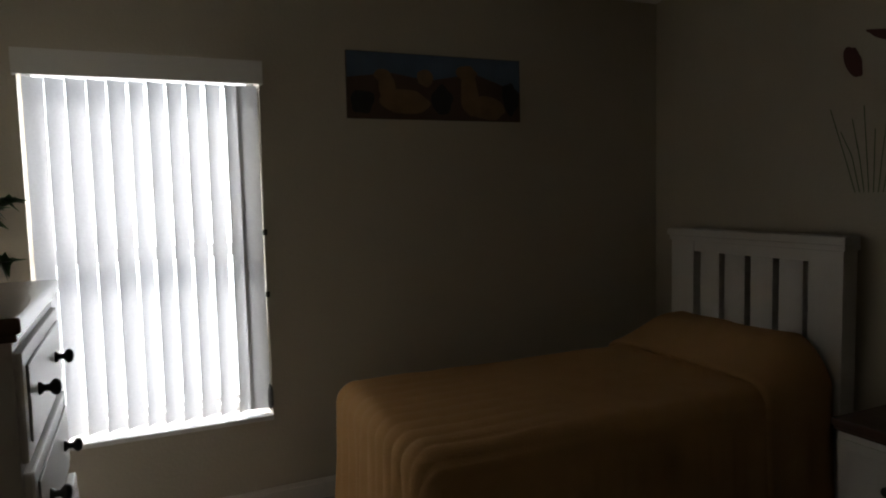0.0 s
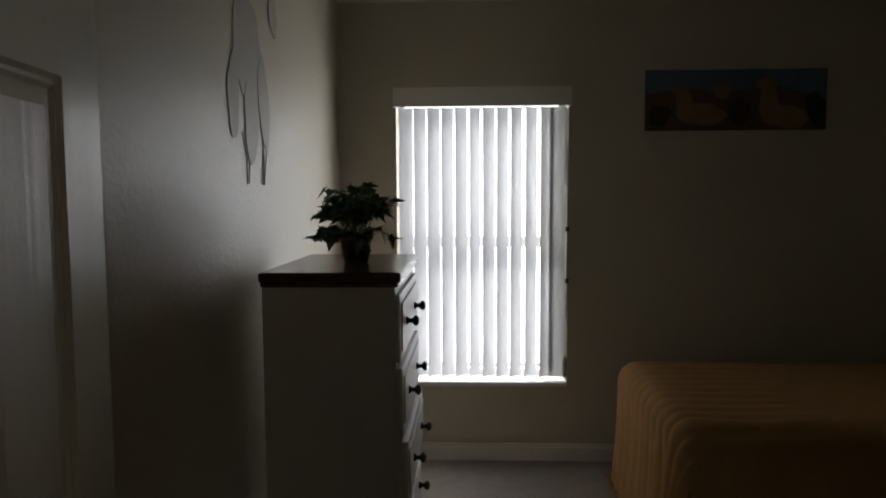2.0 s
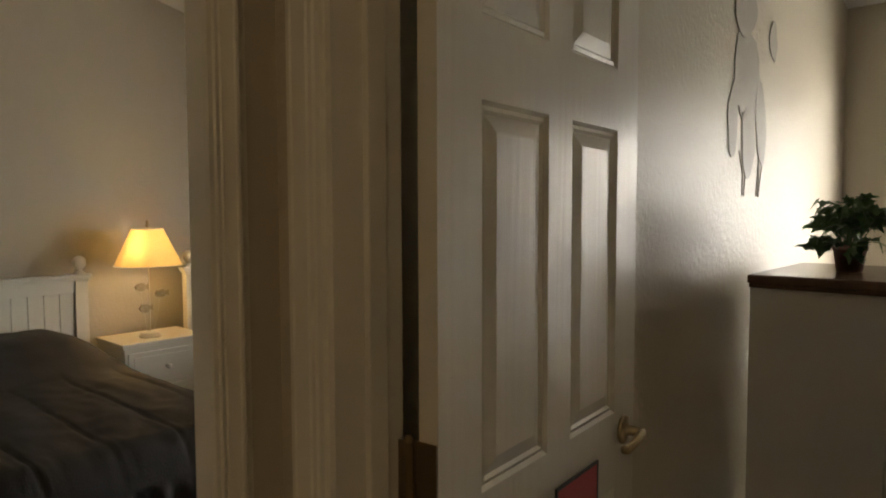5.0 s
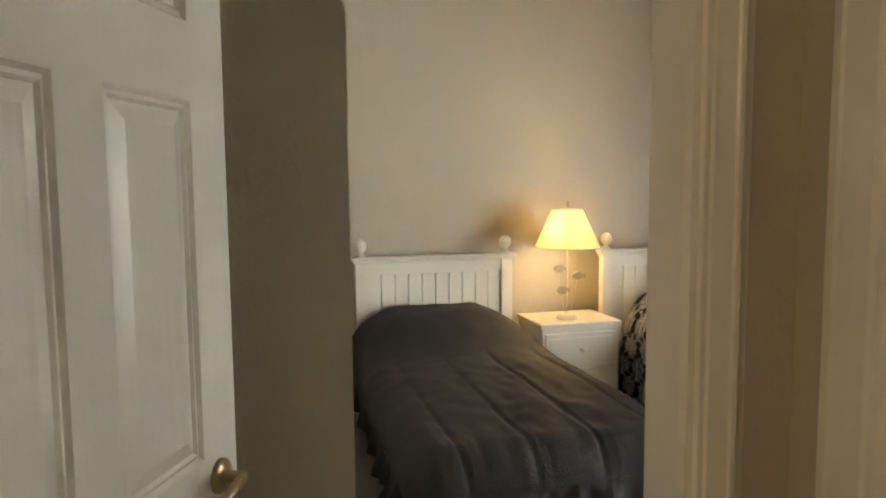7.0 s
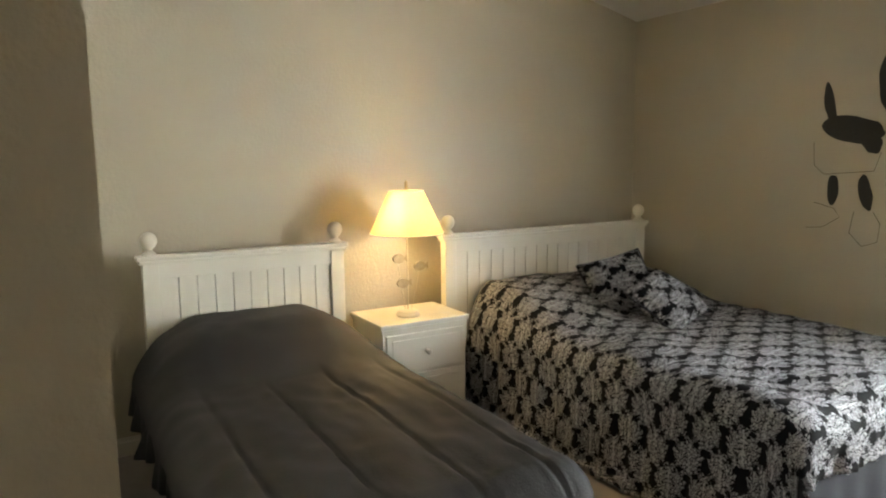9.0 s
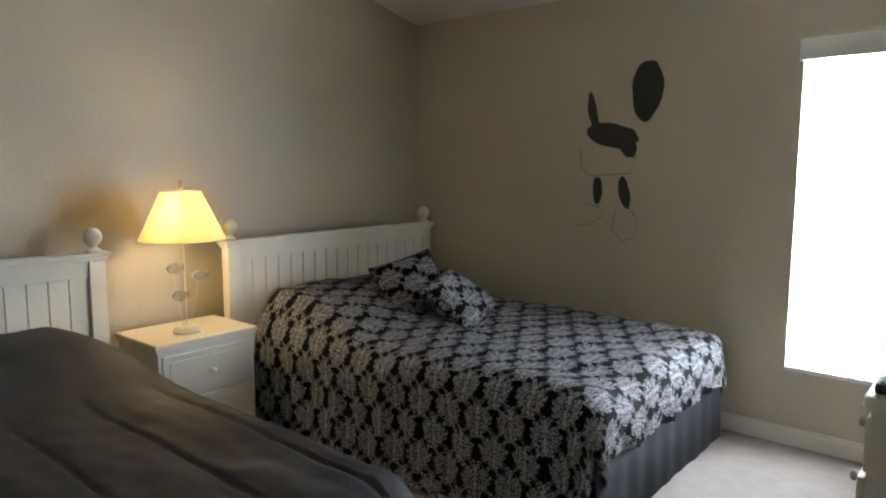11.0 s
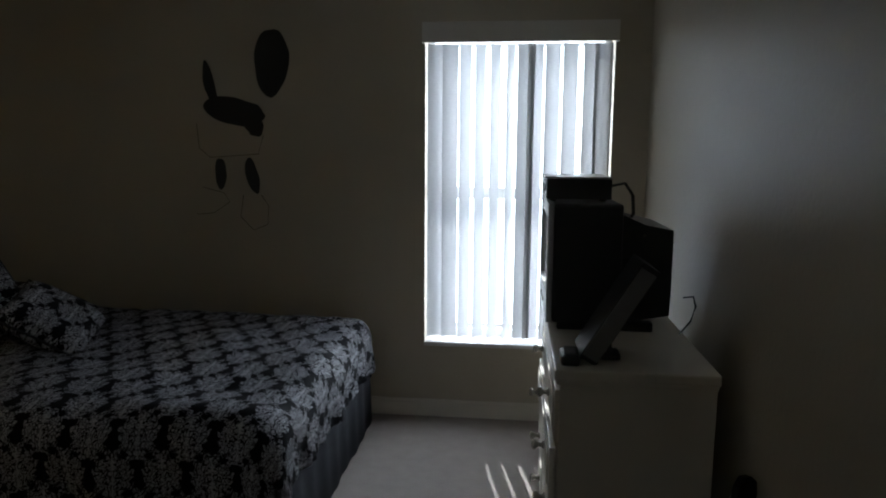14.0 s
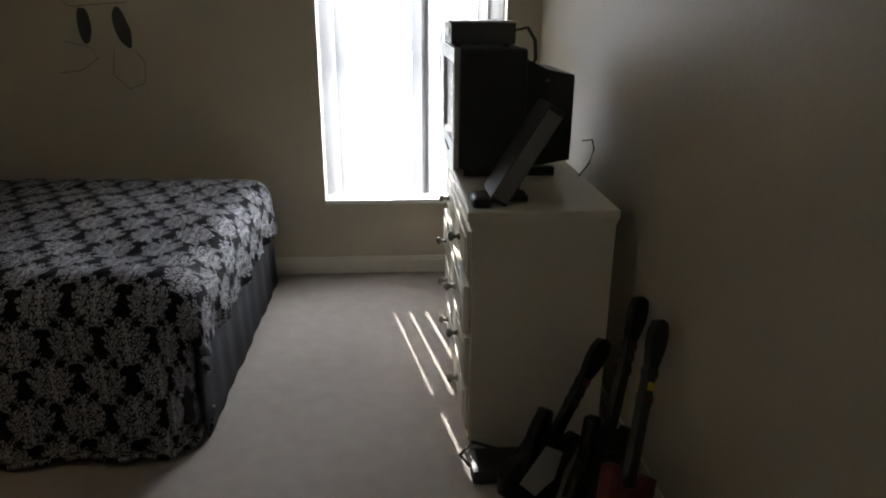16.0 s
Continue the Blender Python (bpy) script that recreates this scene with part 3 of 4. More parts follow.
# ---- bedding ----
def drape(x0, x1, y0, y1, top, drops, radius, step=0.03, head_bump=None, ripple=0.0, quilt=None, seed=0.0, wrinkle=0.006, floor=0.012, heap=None, dome=0.22):
    """Cloth over a box-shaped mattress: drops = (west, east, south, north) hang lengths. Returns a bmesh with cloth coordinates."""
    bm = bmesh.new()
    uvl = bm.loops.layers.uv.new("cloth")
    w, e, s, n = drops
    xs = np.arange(x0 - w, x1 + e + step * 0.5, step)
    ys = np.arange(y0 - s, y1 + n + step * 0.5, step)
    grid, coord = [], {}
    for x in xs:
        row = []
        for y in ys:
            cx, cy = min(max(x, x0 + radius), x1 - radius), min(max(y, y0 + radius), y1 - radius)
            # only bend over an edge that has a drop
            if w <= 0 and x < x0 + radius:
                cx = x
            if e <= 0 and x > x1 - radius:
                cx = x
            if s <= 0 and y < y0 + radius:
                cy = y
            if n <= 0 and y > y1 - radius:
                cy = y
            dx, dy = x - cx, y - cy
            d = math.hypot(dx, dy)
            z, px, py = top, cx, cy
            if d > 1e-6:
                a = min(d / radius, math.pi / 2)
                out, down = radius * math.sin(a), radius * (1 - math.cos(a)) + max(0.0, d - radius * math.pi / 2)
                hang = max(0.0, d - radius * math.pi / 2)
                along = x if abs(dy) > abs(dx) else y
                fold = ripple * min(1.0, hang / 0.12) * (0.6 * math.sin(along * 21 + seed) + 0.5 * math.sin(along * 37 + 1.7 * seed) + 0.4 * math.sin(along * 73 + 3 * math.sin(along * 11 + seed)) + noise.noise(Vector((along * 5, seed, hang))))
                out += fold + 0.10 * hang * min(1.0, hang)
                z = top - down
                if z < floor:
                    out += (floor - z) * 0.3
                    z = floor + 0.02 * (1 + noise.noise(Vector((x * 9, y * 9, seed))))
                px, py = cx + dx / d * out, cy + dy / d * out
                if heap and dx > 0 > dy:
                    # the loose corner slumps into a bunched heap on the floor
                    k = min(1.0, max(0.0, (hang - 0.10) / 0.45)) * (2 * abs(dx * dy) / d ** 2) ** 1.5
                    px, py = px + heap[0] * k, py + heap[1] * k
                    lump = noise.noise(Vector((x * 7, y * 7, 4.1)))
                    z += k * (heap[2] * (0.6 + lump))
                    px += 0.05 * k * noise.noise(Vector((x * 8, y * 8, 9.3)))
            if head_bump:
                bx0, bx1, h = head_bump
                k = max(0.0, min(1.0, (bx1 - px) / (bx1 - bx0))) if bx1 > bx0 else max(0.0, min(1.0, (px - bx1) / (bx0 - bx1)))
                k = k * k * (3 - 2 * k)
                edge = min(1.0, max(0.0, (min(py - y0, y1 - py) + 0.05) / dome))
                z += h * k * edge * edge * (3 - 2 * edge) * max(0.0, min(1.0, (z - top + 0.25) / 0.25))
            z += wrinkle * noise.noise(Vector((px * 3.1 + seed, py * 3.1, 0))) + wrinkle * 0.5 * noise.noise(Vector((px * 9 + seed, py * 9, 3)))
            if quilt:
                z, px, py = quilt(x, y, px, py, z, d)
            v = bm.verts.new((px, py, max(z, floor * 0.8)))
            coord[v] = (x, y)
            row.append(v)
        grid.append(row)
    for a, b in zip(grid, grid[1:]):
        for i in range(len(ys) - 1):
            f = bm.faces.new((a[i], b[i], b[i + 1], a[i + 1]))
            for lp in f.loops:
                lp[uvl].uv = coord[lp.vert]
    return bm


def cloth(name, bm, mat, parent, label="", thick=0.012):
    ob = part(name, bm, mat, parent, label, True)
    so = ob.modifiers.new("thickness", "SOLIDIFY")
    so.thickness, so.offset = thick, -1
    return ob


def pillow_mesh(w, d, h, seed=0.0):
    bm = bmesh.new()
    uvl = bm.loops.layers.uv.new("cloth")
    n = 18
    coord = {}

    def side(sg):
        g = []
        for i in range(n + 1):
            row = []
            for j in range(n + 1):
                u, v = 2 * i / n - 1, 2 * j / n - 1
                k = max(0.0, (1 - u ** 4) * (1 - v ** 4)) ** 0.55
                pin = 1 - 0.07 * (1 - abs(u)) * abs(v) ** 3 - 0.07 * (1 - abs(v)) * abs(u) ** 3
                p = bm.verts.new((u * w / 2 * pin, v * d / 2 * pin, sg * h / 2 * k + 0.012 * noise.noise(Vector((u * 2 + seed, v * 2, sg)))* k))
                coord[p] = (u * w / 2 + seed, v * d / 2)
                row.append(p)
            g.append(row)
        for a, b in zip(g, g[1:]):
            for j in range(n):
                f = bm.faces.new((a[j], b[j], b[j + 1], a[j + 1]))
                for lp in f.loops:
                    lp[uvl].uv = coord[lp.vert]

    side(1)
    side(-1)
    bmesh.ops.remove_doubles(bm, verts=bm.verts, dist=0.001)
    return bm


# ---- first bedroom: gold bed ----
BX0, BX1, BY0, BY1, BZ = 0.857, 2.72, 2.10, 3.10, 0.63


def ribs(x, y, px, py, z, d):
    """Stitched channels that run along the bed, deepest at its foot."""
    k = max(0.0, 1 - max(0.0, x - BX0) / 0.75)
    g = 0.026 * k * (abs(math.sin((y - BY0) * math.pi / 0.088)) ** 0.45 - 0.7)
    if x < BX0 + 0.05:
        return z + g * 0.3, px - g, py
    return z + g, px, py


bed = thing("bed", ((BX0 + BX1) / 2, (BY0 + BY1) / 2, 0), "twin bed under a mustard ribbed bedspread with a folded top", "bed")
off = Matrix.Translation((-(BX0 + BX1) / 2, -(BY0 + BY1) / 2, 0))


def moved(ob, m=off):
    ob.data.transform(m)
    return ob


moved(part("mattress", box(BX0 + 0.07, BX1, BY0 + 0.07, BY1 - 0.06, 0.30, BZ - 0.05, 0.04), M_MATTRESS, bed))
moved(part("box_spring", box(BX0 + 0.04, BX1, BY0 + 0.04, BY1 - 0.04, 0.08, 0.29, 0.02), M_MATTRESS, bed))
moved(cloth("bedspread", drape(BX0, BX1, BY0, BY1, BZ, (0.60, 0, 0.60, 0.35), 0.085, 0.0125, (2.62, 2.30, 0.13), 0.006, ribs, 2.0, 0.007), M_GOLD, bed))
moved(cloth("folded_top", drape(2.34, 2.715, BY0 - 0.012, BY1, BZ + 0.022, (0, 0, 0.52, 0.3), 0.085, 0.025, (2.60, 2.28, 0.135), 0.006, None, 5.0, 0.01), M_GOLD, bed, "thick folded-back edge of the bedspread", 0.02))
for x in (BX0 + 0.1, BX1 - 0.15):
    for y in (BY0 + 0.1, BY1 - 0.1):
        moved(part("leg", box(x - 0.025, x + 0.025, y - 0.025, y + 0.025, 0, 0.09), M_KNOB, bed))
# slatted headboard
hx0, hx1, hy0, hy1 = 2.765, 2.84, 2.085, 3.07
for y in (hy0, hy1 - 0.16):
    moved(part("post", box(hx0 - 0.008, hx1 + 0.008, y, y + 0.16, 0, 1.16, 0.004), M_WHITE, bed))
moved(part("top_rail", box(hx0 - 0.004, hx1 + 0.004, hy0 + 0.16, hy1 - 0.16, 1.105, 1.16, 0.004), M_WHITE, bed))
bm = box(hx0 - 0.022, hx1 + 0.005, hy0 - 0.014, hy1 + 0.02, 1.185, 1.22, 0.006)
add_box(bm, hx0 - 0.014, hx1 + 0.014, hy0 - 0.01, hy1 + 0.01, 1.16, 1.185, 0.005)
moved(part("cap_moulding", bm, M_WHITE, bed))
moved(part("lower_rail", box(hx0, hx1, hy0 + 0.16, hy1 - 0.16, 0.36, 0.48, 0.004), M_WHITE, bed))
gap, n_slat = 0.034, 4
span = hy1 - hy0 - 0.32
sw = (span - gap * (n_slat + 1)) / n_slat
for i in range(n_slat):
    a = hy0 + 0.16 + gap + i * (sw + gap)
    moved(part("slat", box(hx0 + 0.006, hx1 - 0.006, a, a + sw, 0.48, 1.105, 0.003), M_WHITE, bed))


# ---- drawers and cabinets ----
def knob_bm(mat_turn, r=0.017):
    return lathe([(r * 0.75, 0.0), (r * 0.75, 0.004), (r * 0.42, 0.009), (r * 0.42, 0.018), (r * 0.95, 0.026), (r, 0.031), (r * 0.8, 0.037), (r * 0.3, 0.04)], 14, mat_turn)


def chest(name, place, turn, depth, width, height, rows_, top_mat, body_mat, knob_mat, label, category, knob_at=0.21, overhang=0.018, foot=0.06, pulls=None, group="", top=0.03):
    """Chest of drawers whose front looks along local -y; depth along y, width along x."""
    t = thing(name, place, label, category, group, turn)
    w = width / 2
    part("carcass", box(-w + overhang, w - overhang, overhang, depth - 0.005, foot, height - top, 0.003), body_mat, t)
    bm = box(-w, w, 0, depth, height - top, height, 0.007)
    add_box(bm, -w + 0.008, w - 0.008, 0.008, depth - 0.004, height - top - 0.014, height - top, 0.004)
    part("top", bm, top_mat, t)
    bm = box(-w + overhang - 0.005, w - overhang + 0.005, overhang - 0.005, depth - 0.002, 0, foot + 0.006, 0.003)
    part("plinth", bm, body_mat, t)
    z1 = height - top - 0.03
    each = (z1 - foot - 0.01) / rows_
    for r in range(rows_):
        a, b = z1 - (r + 1) * each + 0.008, z1 - r * each - 0.008
        pull = (pulls or {}).get(r, 0.0)
        y = overhang - 0.012 - pull
        bm = box(-w + overhang + 0.018, w - overhang - 0.018, y, y + 0.02, a, b, 0.005)
        add_box(bm, -w + overhang + 0.05, w - overhang - 0.05, y - 0.005, y, a + 0.03, b - 0.03, 0.003)
        if pull > 0.004:
            for sx in (-1, 1):
                add_box(bm, min(sx * (w - 0.06), sx * (w - 0.048)), max(sx * (w - 0.06), sx * (w - 0.048)), y + 0.02, overhang + 0.1, a + 0.01, b - 0.04)
        d = part("drawer_front", bm, body_mat, t)
        for k in ((-1, 1) if knob_at > 0 else (0,)):
            part("knob", knob_bm(Matrix.Translation((k * knob_at, y - 0.005, (a + b) / 2)) @ pose(0, 0, 0, 90)), knob_mat, d, "", True)
    return t


DZ = 1.238
chest("chest_of_drawers", (-0.084, 1.93, 0), 90, 0.416, 0.66, DZ, 5, M_DARKWOOD, M_WHITE, M_KNOB, "tall white chest of drawers with dark wooden top and knobs", "dresser", 0.15, pulls={1: 0.006, 2: 0.02, 3: 0.012})

# ---- potted ivy ----
ivy = thing("potted_plant", (-0.262, 1.90, DZ), "bushy green ivy in a small brown pot on the dresser", "plant")
part("pot", lathe([(0.036, 0), (0.040, 0.004), (0.050, 0.072), (0.054, 0.074), (0.055, 0.092), (0.049, 0.092), (0.047, 0.075)], 24), M_POT, ivy, "", True)
part("soil", lathe([(0.046, 0.070), (0.046, 0.078)], 16), M_SOIL, ivy)
rnd = random.Random(11)


def ivy_leaf(bm, m, s):
    out = ((0, -0.12), (0.30, -0.28), (0.36, 0.06), (0.62, 0.22), (0.28, 0.42), (0.0, 1.0), (-0.28, 0.42), (-0.62, 0.22), (-0.36, 0.06), (-0.30, -0.28))
    c = bm.verts.new(m @ Vector((0, 0.2 * s, -0.06 * s)))
    vs_ = [bm.verts.new(m @ Vector((x * s, y * s, 0.10 * s * abs(x) - 0.12 * s * max(0, y) ** 2))) for x, y in out]
    for i in range(len(vs_)):
        bm.faces.new((c, vs_[i], vs_[(i + 1) % len(vs_)]))


stems, leaves = bmesh.new(), bmesh.new()
for i in range(46):
    a = rnd.uniform(0, 2 * math.pi)
    reach = rnd.uniform(0.03, 0.125)
    lift = rnd.uniform(0.05, 0.175) * (1 - reach * 2.6) + 0.025
    if i % 6 == 0:
        reach, lift = rnd.uniform(0.12, 0.165), rnd.uniform(-0.03, 0.03)
    p0, p2 = Vector((0.02 * math.cos(a), 0.02 * math.sin(a), 0.078)), Vector((reach * math.cos(a), reach * math.sin(a), 0.078 + lift))
    p1 = (p0 + p2) / 2 + Vector((0, 0, 0.05))
    pts = [p0 * (1 - k) ** 2 + p1 * 2 * k * (1 - k) + p2 * k * k for k in (0, 0.25, 0.5, 0.75, 1)]
    add_tube(stems, pts, 0.0016, 5)
    for k in (0.55, 0.75, 0.9, 1.0, 1.0):
        p = p0 * (1 - k) ** 2 + p1 * 2 * k * (1 - k) + p2 * k * k
        m = Matrix.Translation(p + Vector((rnd.uniform(-0.012, 0.012), rnd.uniform(-0.012, 0.012), rnd.uniform(-0.006, 0.012)))) @ pose(0, 0, 0, rnd.uniform(-70, 20), rnd.uniform(-35, 35), math.degrees(a) - 90 + rnd.uniform(-70, 70))
        ivy_leaf(leaves, m, rnd.uniform(0.034, 0.056))
part("stem", stems, M_LEAF, ivy)
tagged(part("foliage", leaves, M_LEAF, ivy), kind="stuff")

# ---- bedside cabinet and lamp of the first bedroom ----
chest("nightstand", (2.30, 1.58, 0), -90, 0.44, 0.44, 0.62, 2, M_DARKWOOD, M_WHITE, M_KNOB, "white bedside cabinet with a dark wooden top", "nightstand", -1, pulls={})


def table_lamp(place, light, base_mat, label, fish=False):
    t = thing("table_lamp", place, label, "lamp", "bedside lamps")
    part("base", lathe([(0.066, 0), (0.069, 0.006), (0.066, 0.016), (0.06, 0.02), (0.06, 0.028), (0.055, 0.032), (0.012, 0.036)], 28), base_mat, t, "", True)
    part("stem", tube([(0, 0, 0.03), (0.001, 0.002, 0.25), (0, 0, 0.50)], 0.0042), base_mat, t)
    part("harp", tube([(0.0, -0.03, 0.50), (0.0, -0.055, 0.58), (0.0, -0.045, 0.68), (0, 0, 0.725), (0, 0.045, 0.68), (0, 0.055, 0.58), (0, 0.03, 0.50)], 0.002, 6), M_BRASS, t)
    bm = bmesh.new()
    n = 40
    rings = [[bm.verts.new((r * math.cos(2 * math.pi * i / n), r * math.sin(2 * math.pi * i / n), z)) for i in range(n)] for r, z in ((0.208, 0.475), (0.152, 0.595), (0.096, 0.715))]
    for a, b in zip(rings, rings[1:]):
        for i in range(n):
            bm.faces.new((a[i], a[(i + 1) % n], b[(i + 1) % n], b[i]))
    part("shade", bm, M_SHADE, t, "cream cone-shaped cloth shade", True)
    for r, z in ((0.209, 0.475), (0.097, 0.713)):
        part("shade_trim", tube([(r * math.cos(2 * math.pi * i / 36), r * math.sin(2 * math.pi * i / 36), z) for i in range(37)], 0.003, 6), M_ROPE, t)
    part("finial", lathe([(0.006, 0.725), (0.011, 0.735), (0.008, 0.748), (0.011, 0.757), (0.003, 0.772)], 12), M_BRASS, t, "", True)
    bulb = part("bulb", lathe([(0.012, 0.50), (0.014, 0.53), (0.03, 0.565), (0.031, 0.585), (0.02, 0.61), (0.006, 0.618)], 16), glowing("bulb_glow", (1.0, 0.72, 0.36), 8) if light else M_ROPE, t, "lit bulb" if light else "unlit white bulb", True)
    bulb.visible_shadow = False
    if fish:
        for k, (dx, dz, s) in enumerate(((-0.062, 0.335, 1.0), (0.070, 0.285, 1.0), (-0.038, 0.195, 1.05))):
            bm = bmesh.new()
            add_plate(bm, blob(0, 0, 0.036 * s, 0.026 * s, 18, 0.15, 0, k), 0.012, Matrix.Translation((0.012, dx, dz)) @ pose(0, 0, 0, 0, 0, 90))
            add_plate(bm, ((0.030, 0.0), (0.054, 0.020), (0.054, -0.020)), 0.008, Matrix.Translation((0.010, dx, dz)) @ pose(0, 0, 0, 0, 0, 90))
            part("ornament", bm, M_IVORYFISH, t, "small striped ivory ornament")
            part("ornament_wire", tube([(0.006, dx, dz - 0.015), (0.006, dx * 0.7, dz * 0.5), (0.0, dx * 0.3, 0.034)], 0.0013, 5), base_mat, t)
    if light:
        lamp_light("bulb_light", Vector(place) + Vector((0, 0, 0.585)), light, (1.0, 0.62, 0.24), 0.03)
    return t


table_lamp((2.60, 1.56, 0.62), 0, M_CREAM, "unlit bedside lamp with a cream shade on the dark-topped cabinet")


# ---- pictures on the walls ----
print_ = thing("wall_print", (1.507, YW, 1.80), "wide unframed panel print in blue, brown and tan", "picture")
part("panel", box(-0.468, 0.468, -0.012, 0.0, 0, 0.315), M_ART_LAND, print_)
bm = add_plate(bmesh.new(), [(-0.466, 0.19), (-0.25, 0.22), (-0.05, 0.19), (0.2, 0.235), (0.466, 0.15), (0.466, 0.313), (-0.466, 0.313)], 0.001, Matrix.Translation((0, -0.0125, 0)))
part("printed_sky", bm, M_ART_SKY, print_)
for i, (cx, cz, rx, rz, tl) in enumerate(((-0.17, 0.085, 0.125, 0.065, -4), (-0.27, 0.155, 0.04, 0.075, 8), (-0.29, 0.205, 0.045, 0.032, 0), (-0.07, 0.20, 0.045, 0.04, 0),
                                          (0.17, 0.14, 0.055, 0.115, 6), (0.26, 0.065, 0.115, 0.055, -6), (0.155, 0.235, 0.055, 0.04, 0))):
    part("printed_shape", add_plate(bmesh.new(), blob(cx, cz, rx, rz, 24, 0.3, tl, cx * 9), 0.001, Matrix.Translation((0, -0.0138 - 0.0006 * i, 0))), M_ART_TAN, print_)
for i, (cx, cz, rx, rz) in enumerate(((-0.39, 0.08, 0.06, 0.055), (0.02, 0.09, 0.06, 0.07), (0.41, 0.12, 0.045, 0.08))):
    part("printed_shadow", add_plate(bmesh.new(), blob(cx, cz, rx, rz, 20, 0.4, 0, i + 3.0), 0.0005, Matrix.Translation((0, -0.0132, 0))), M_KNOB, print_)


def wall_figure(name, m, shapes, mat, label, lines=(), line_mat=None):
    t = thing(name, (0, 0, 0), label, "wall painting")
    t.matrix_world = m
    for i, s in enumerate(shapes):
        part("painted_shape", add_plate(bmesh.new(), blob(*s[:4], 24, s[4], s[5], i + 1.3), 0.0012 + 0.0004 * i, Matrix.Translation((0, -0.0012, 0))), mat, t)
    for ln in lines:
        part("painted_line", tube([(x, -0.0015, z) for x, z in ln], 0.0016, 5), line_mat or mat, t)
    return t


tufts = [[(0.06 + dx, 1.50), (0.07 + dx + k * 0.2, 1.58), (0.06 + dx + k, 1.66)] for dx, k in ((-0.05, -0.04), (-0.03, 0.0), (0.10, 0.03), (0.13, 0.06), (0.12, 0.0))]
wall_figure("wall_painting", pose(XA, 1.80, 0, 0, 0, 90), [(0.05, 1.93, 0.13, 0.19, 0.35, 4), (-0.10, 1.76, 0.05, 0.13, 0.3, -4), (0.20, 1.77, 0.06, 0.15, 0.3, 6), (0.06, 1.70, 0.07, 0.13, 0.3, 0), (0.33, 2.10, 0.05, 0.07, 0.4, 10), (0.0, 2.17, 0.12, 0.10, 0.3, -10)],
            M_DECAL, "faint grey painted shapes with grass blades on the wall", tufts)
blades = [[(0.02 * k, 1.40), (0.02 * k + 0.012 * k, 1.55), (0.02 * k + 0.03 * k, 1.66 + 0.05 * (k % 3))] for k in range(-4, 6)]
wall_figure("wall_painting", pose(XE, 2.06, 0, 0, 0, -90), [(-0.10, 1.95, 0.035, 0.075, 0.4, 20), (0.04, 2.03, 0.09, 0.02, 0.3, -20)], M_DECAL_RED, "dark red painted oval over green painted blades", blades, M_DECAL_GREEN)
wall_figure("wall_painting", pose(-2.9, YW, 0), [(0.02, 1.645, 0.17, 0.075, 0.3, -8), (-0.115, 1.77, 0.03, 0.13, 0.3, 12), (0.12, 1.57, 0.05, 0.06, 0.4, 20), (-0.075, 1.315, 0.032, 0.085, 0.2, 0), (0.105, 1.30, 0.036, 0.095, 0.2, 14), (0.22, 1.90, 0.10, 0.17, 0.25, 0)],
            M_DECAL_DARK, "flat black painted shapes with thin outlines on the wall",
            [[(-0.20, 1.58), (-0.19, 1.45), (-0.13, 1.40), (0.0, 1.41), (0.14, 1.42), (0.17, 1.52)], [(-0.18, 1.24), (-0.06, 1.21), (-0.03, 1.16), (-0.12, 1.10), (-0.22, 1.09)], [(0.05, 1.20), (0.03, 1.08), (0.10, 1.01), (0.18, 1.04), (0.19, 1.14), (0.15, 1.20)]])


# ---- second bedroom: two beds with panelled headboards ----
def panelled_headboard(parent, y0, y1, front, back, top):
    """Posts with ball finials, capped top rail and tongue-and-groove boards; world coordinates."""
    pw = 0.075
    for y in (y0 + 0.012, y1 - 0.012 - pw):
        moved(part("post", box(back, front - 0.012, y, y + pw, 0, top - 0.03, 0.004), M_CREAM, parent), OFF)
        c = Matrix.Translation(((front + back) / 2 - 0.01, y + pw / 2, top))
        moved(part("finial", lathe([(0.034, 0.0), (0.036, 0.006), (0.028, 0.014), (0.018, 0.022), (0.017, 0.03), (0.03, 0.042), (0.0395, 0.06), (0.041, 0.074), (0.036, 0.094), (0.022, 0.109), (0.006, 0.114)], 20, c), M_CREAM, parent, "turned ball finial", True), OFF)
    bm = box(back - 0.01, front, y0 - 0.012, y1 + 0.012, top - 0.022, top, 0.006)
    add_box(bm, back - 0.004, front - 0.006, y0 - 0.002, y1 + 0.002, top - 0.04, top - 0.022, 0.005)
    moved(part("cap", bm, M_CREAM, parent), OFF)
    a, b = y0 + 0.012 + pw, y1 - 0.012 - pw
    moved(part("top_rail", box(back + 0.008, front - 0.02, a, b, top - 0.115, top - 0.04, 0.003), M_CREAM, parent), OFF)
    moved(part("lower_rail", box(back + 0.008, front - 0.02, a, b, 0.30, 0.40, 0.003), M_CREAM, parent), OFF)
    n = max(3, round((b - a) / 0.092))
    w = (b - a) / n
    for i in range(n):
        moved(part("board", box(back + 0.012, front - 0.03, a + i * w + 0.0018, a + (i + 1) * w - 0.0018, 0.40, top - 0.115, 0.003), M_CREAM, parent), OFF)
    moved(part("backing", box(back + 0.004, back + 0.012, a, b, 0.40, top - 0.115), M_CREAM, parent), OFF)


HF, HB = -4.243, -4.315
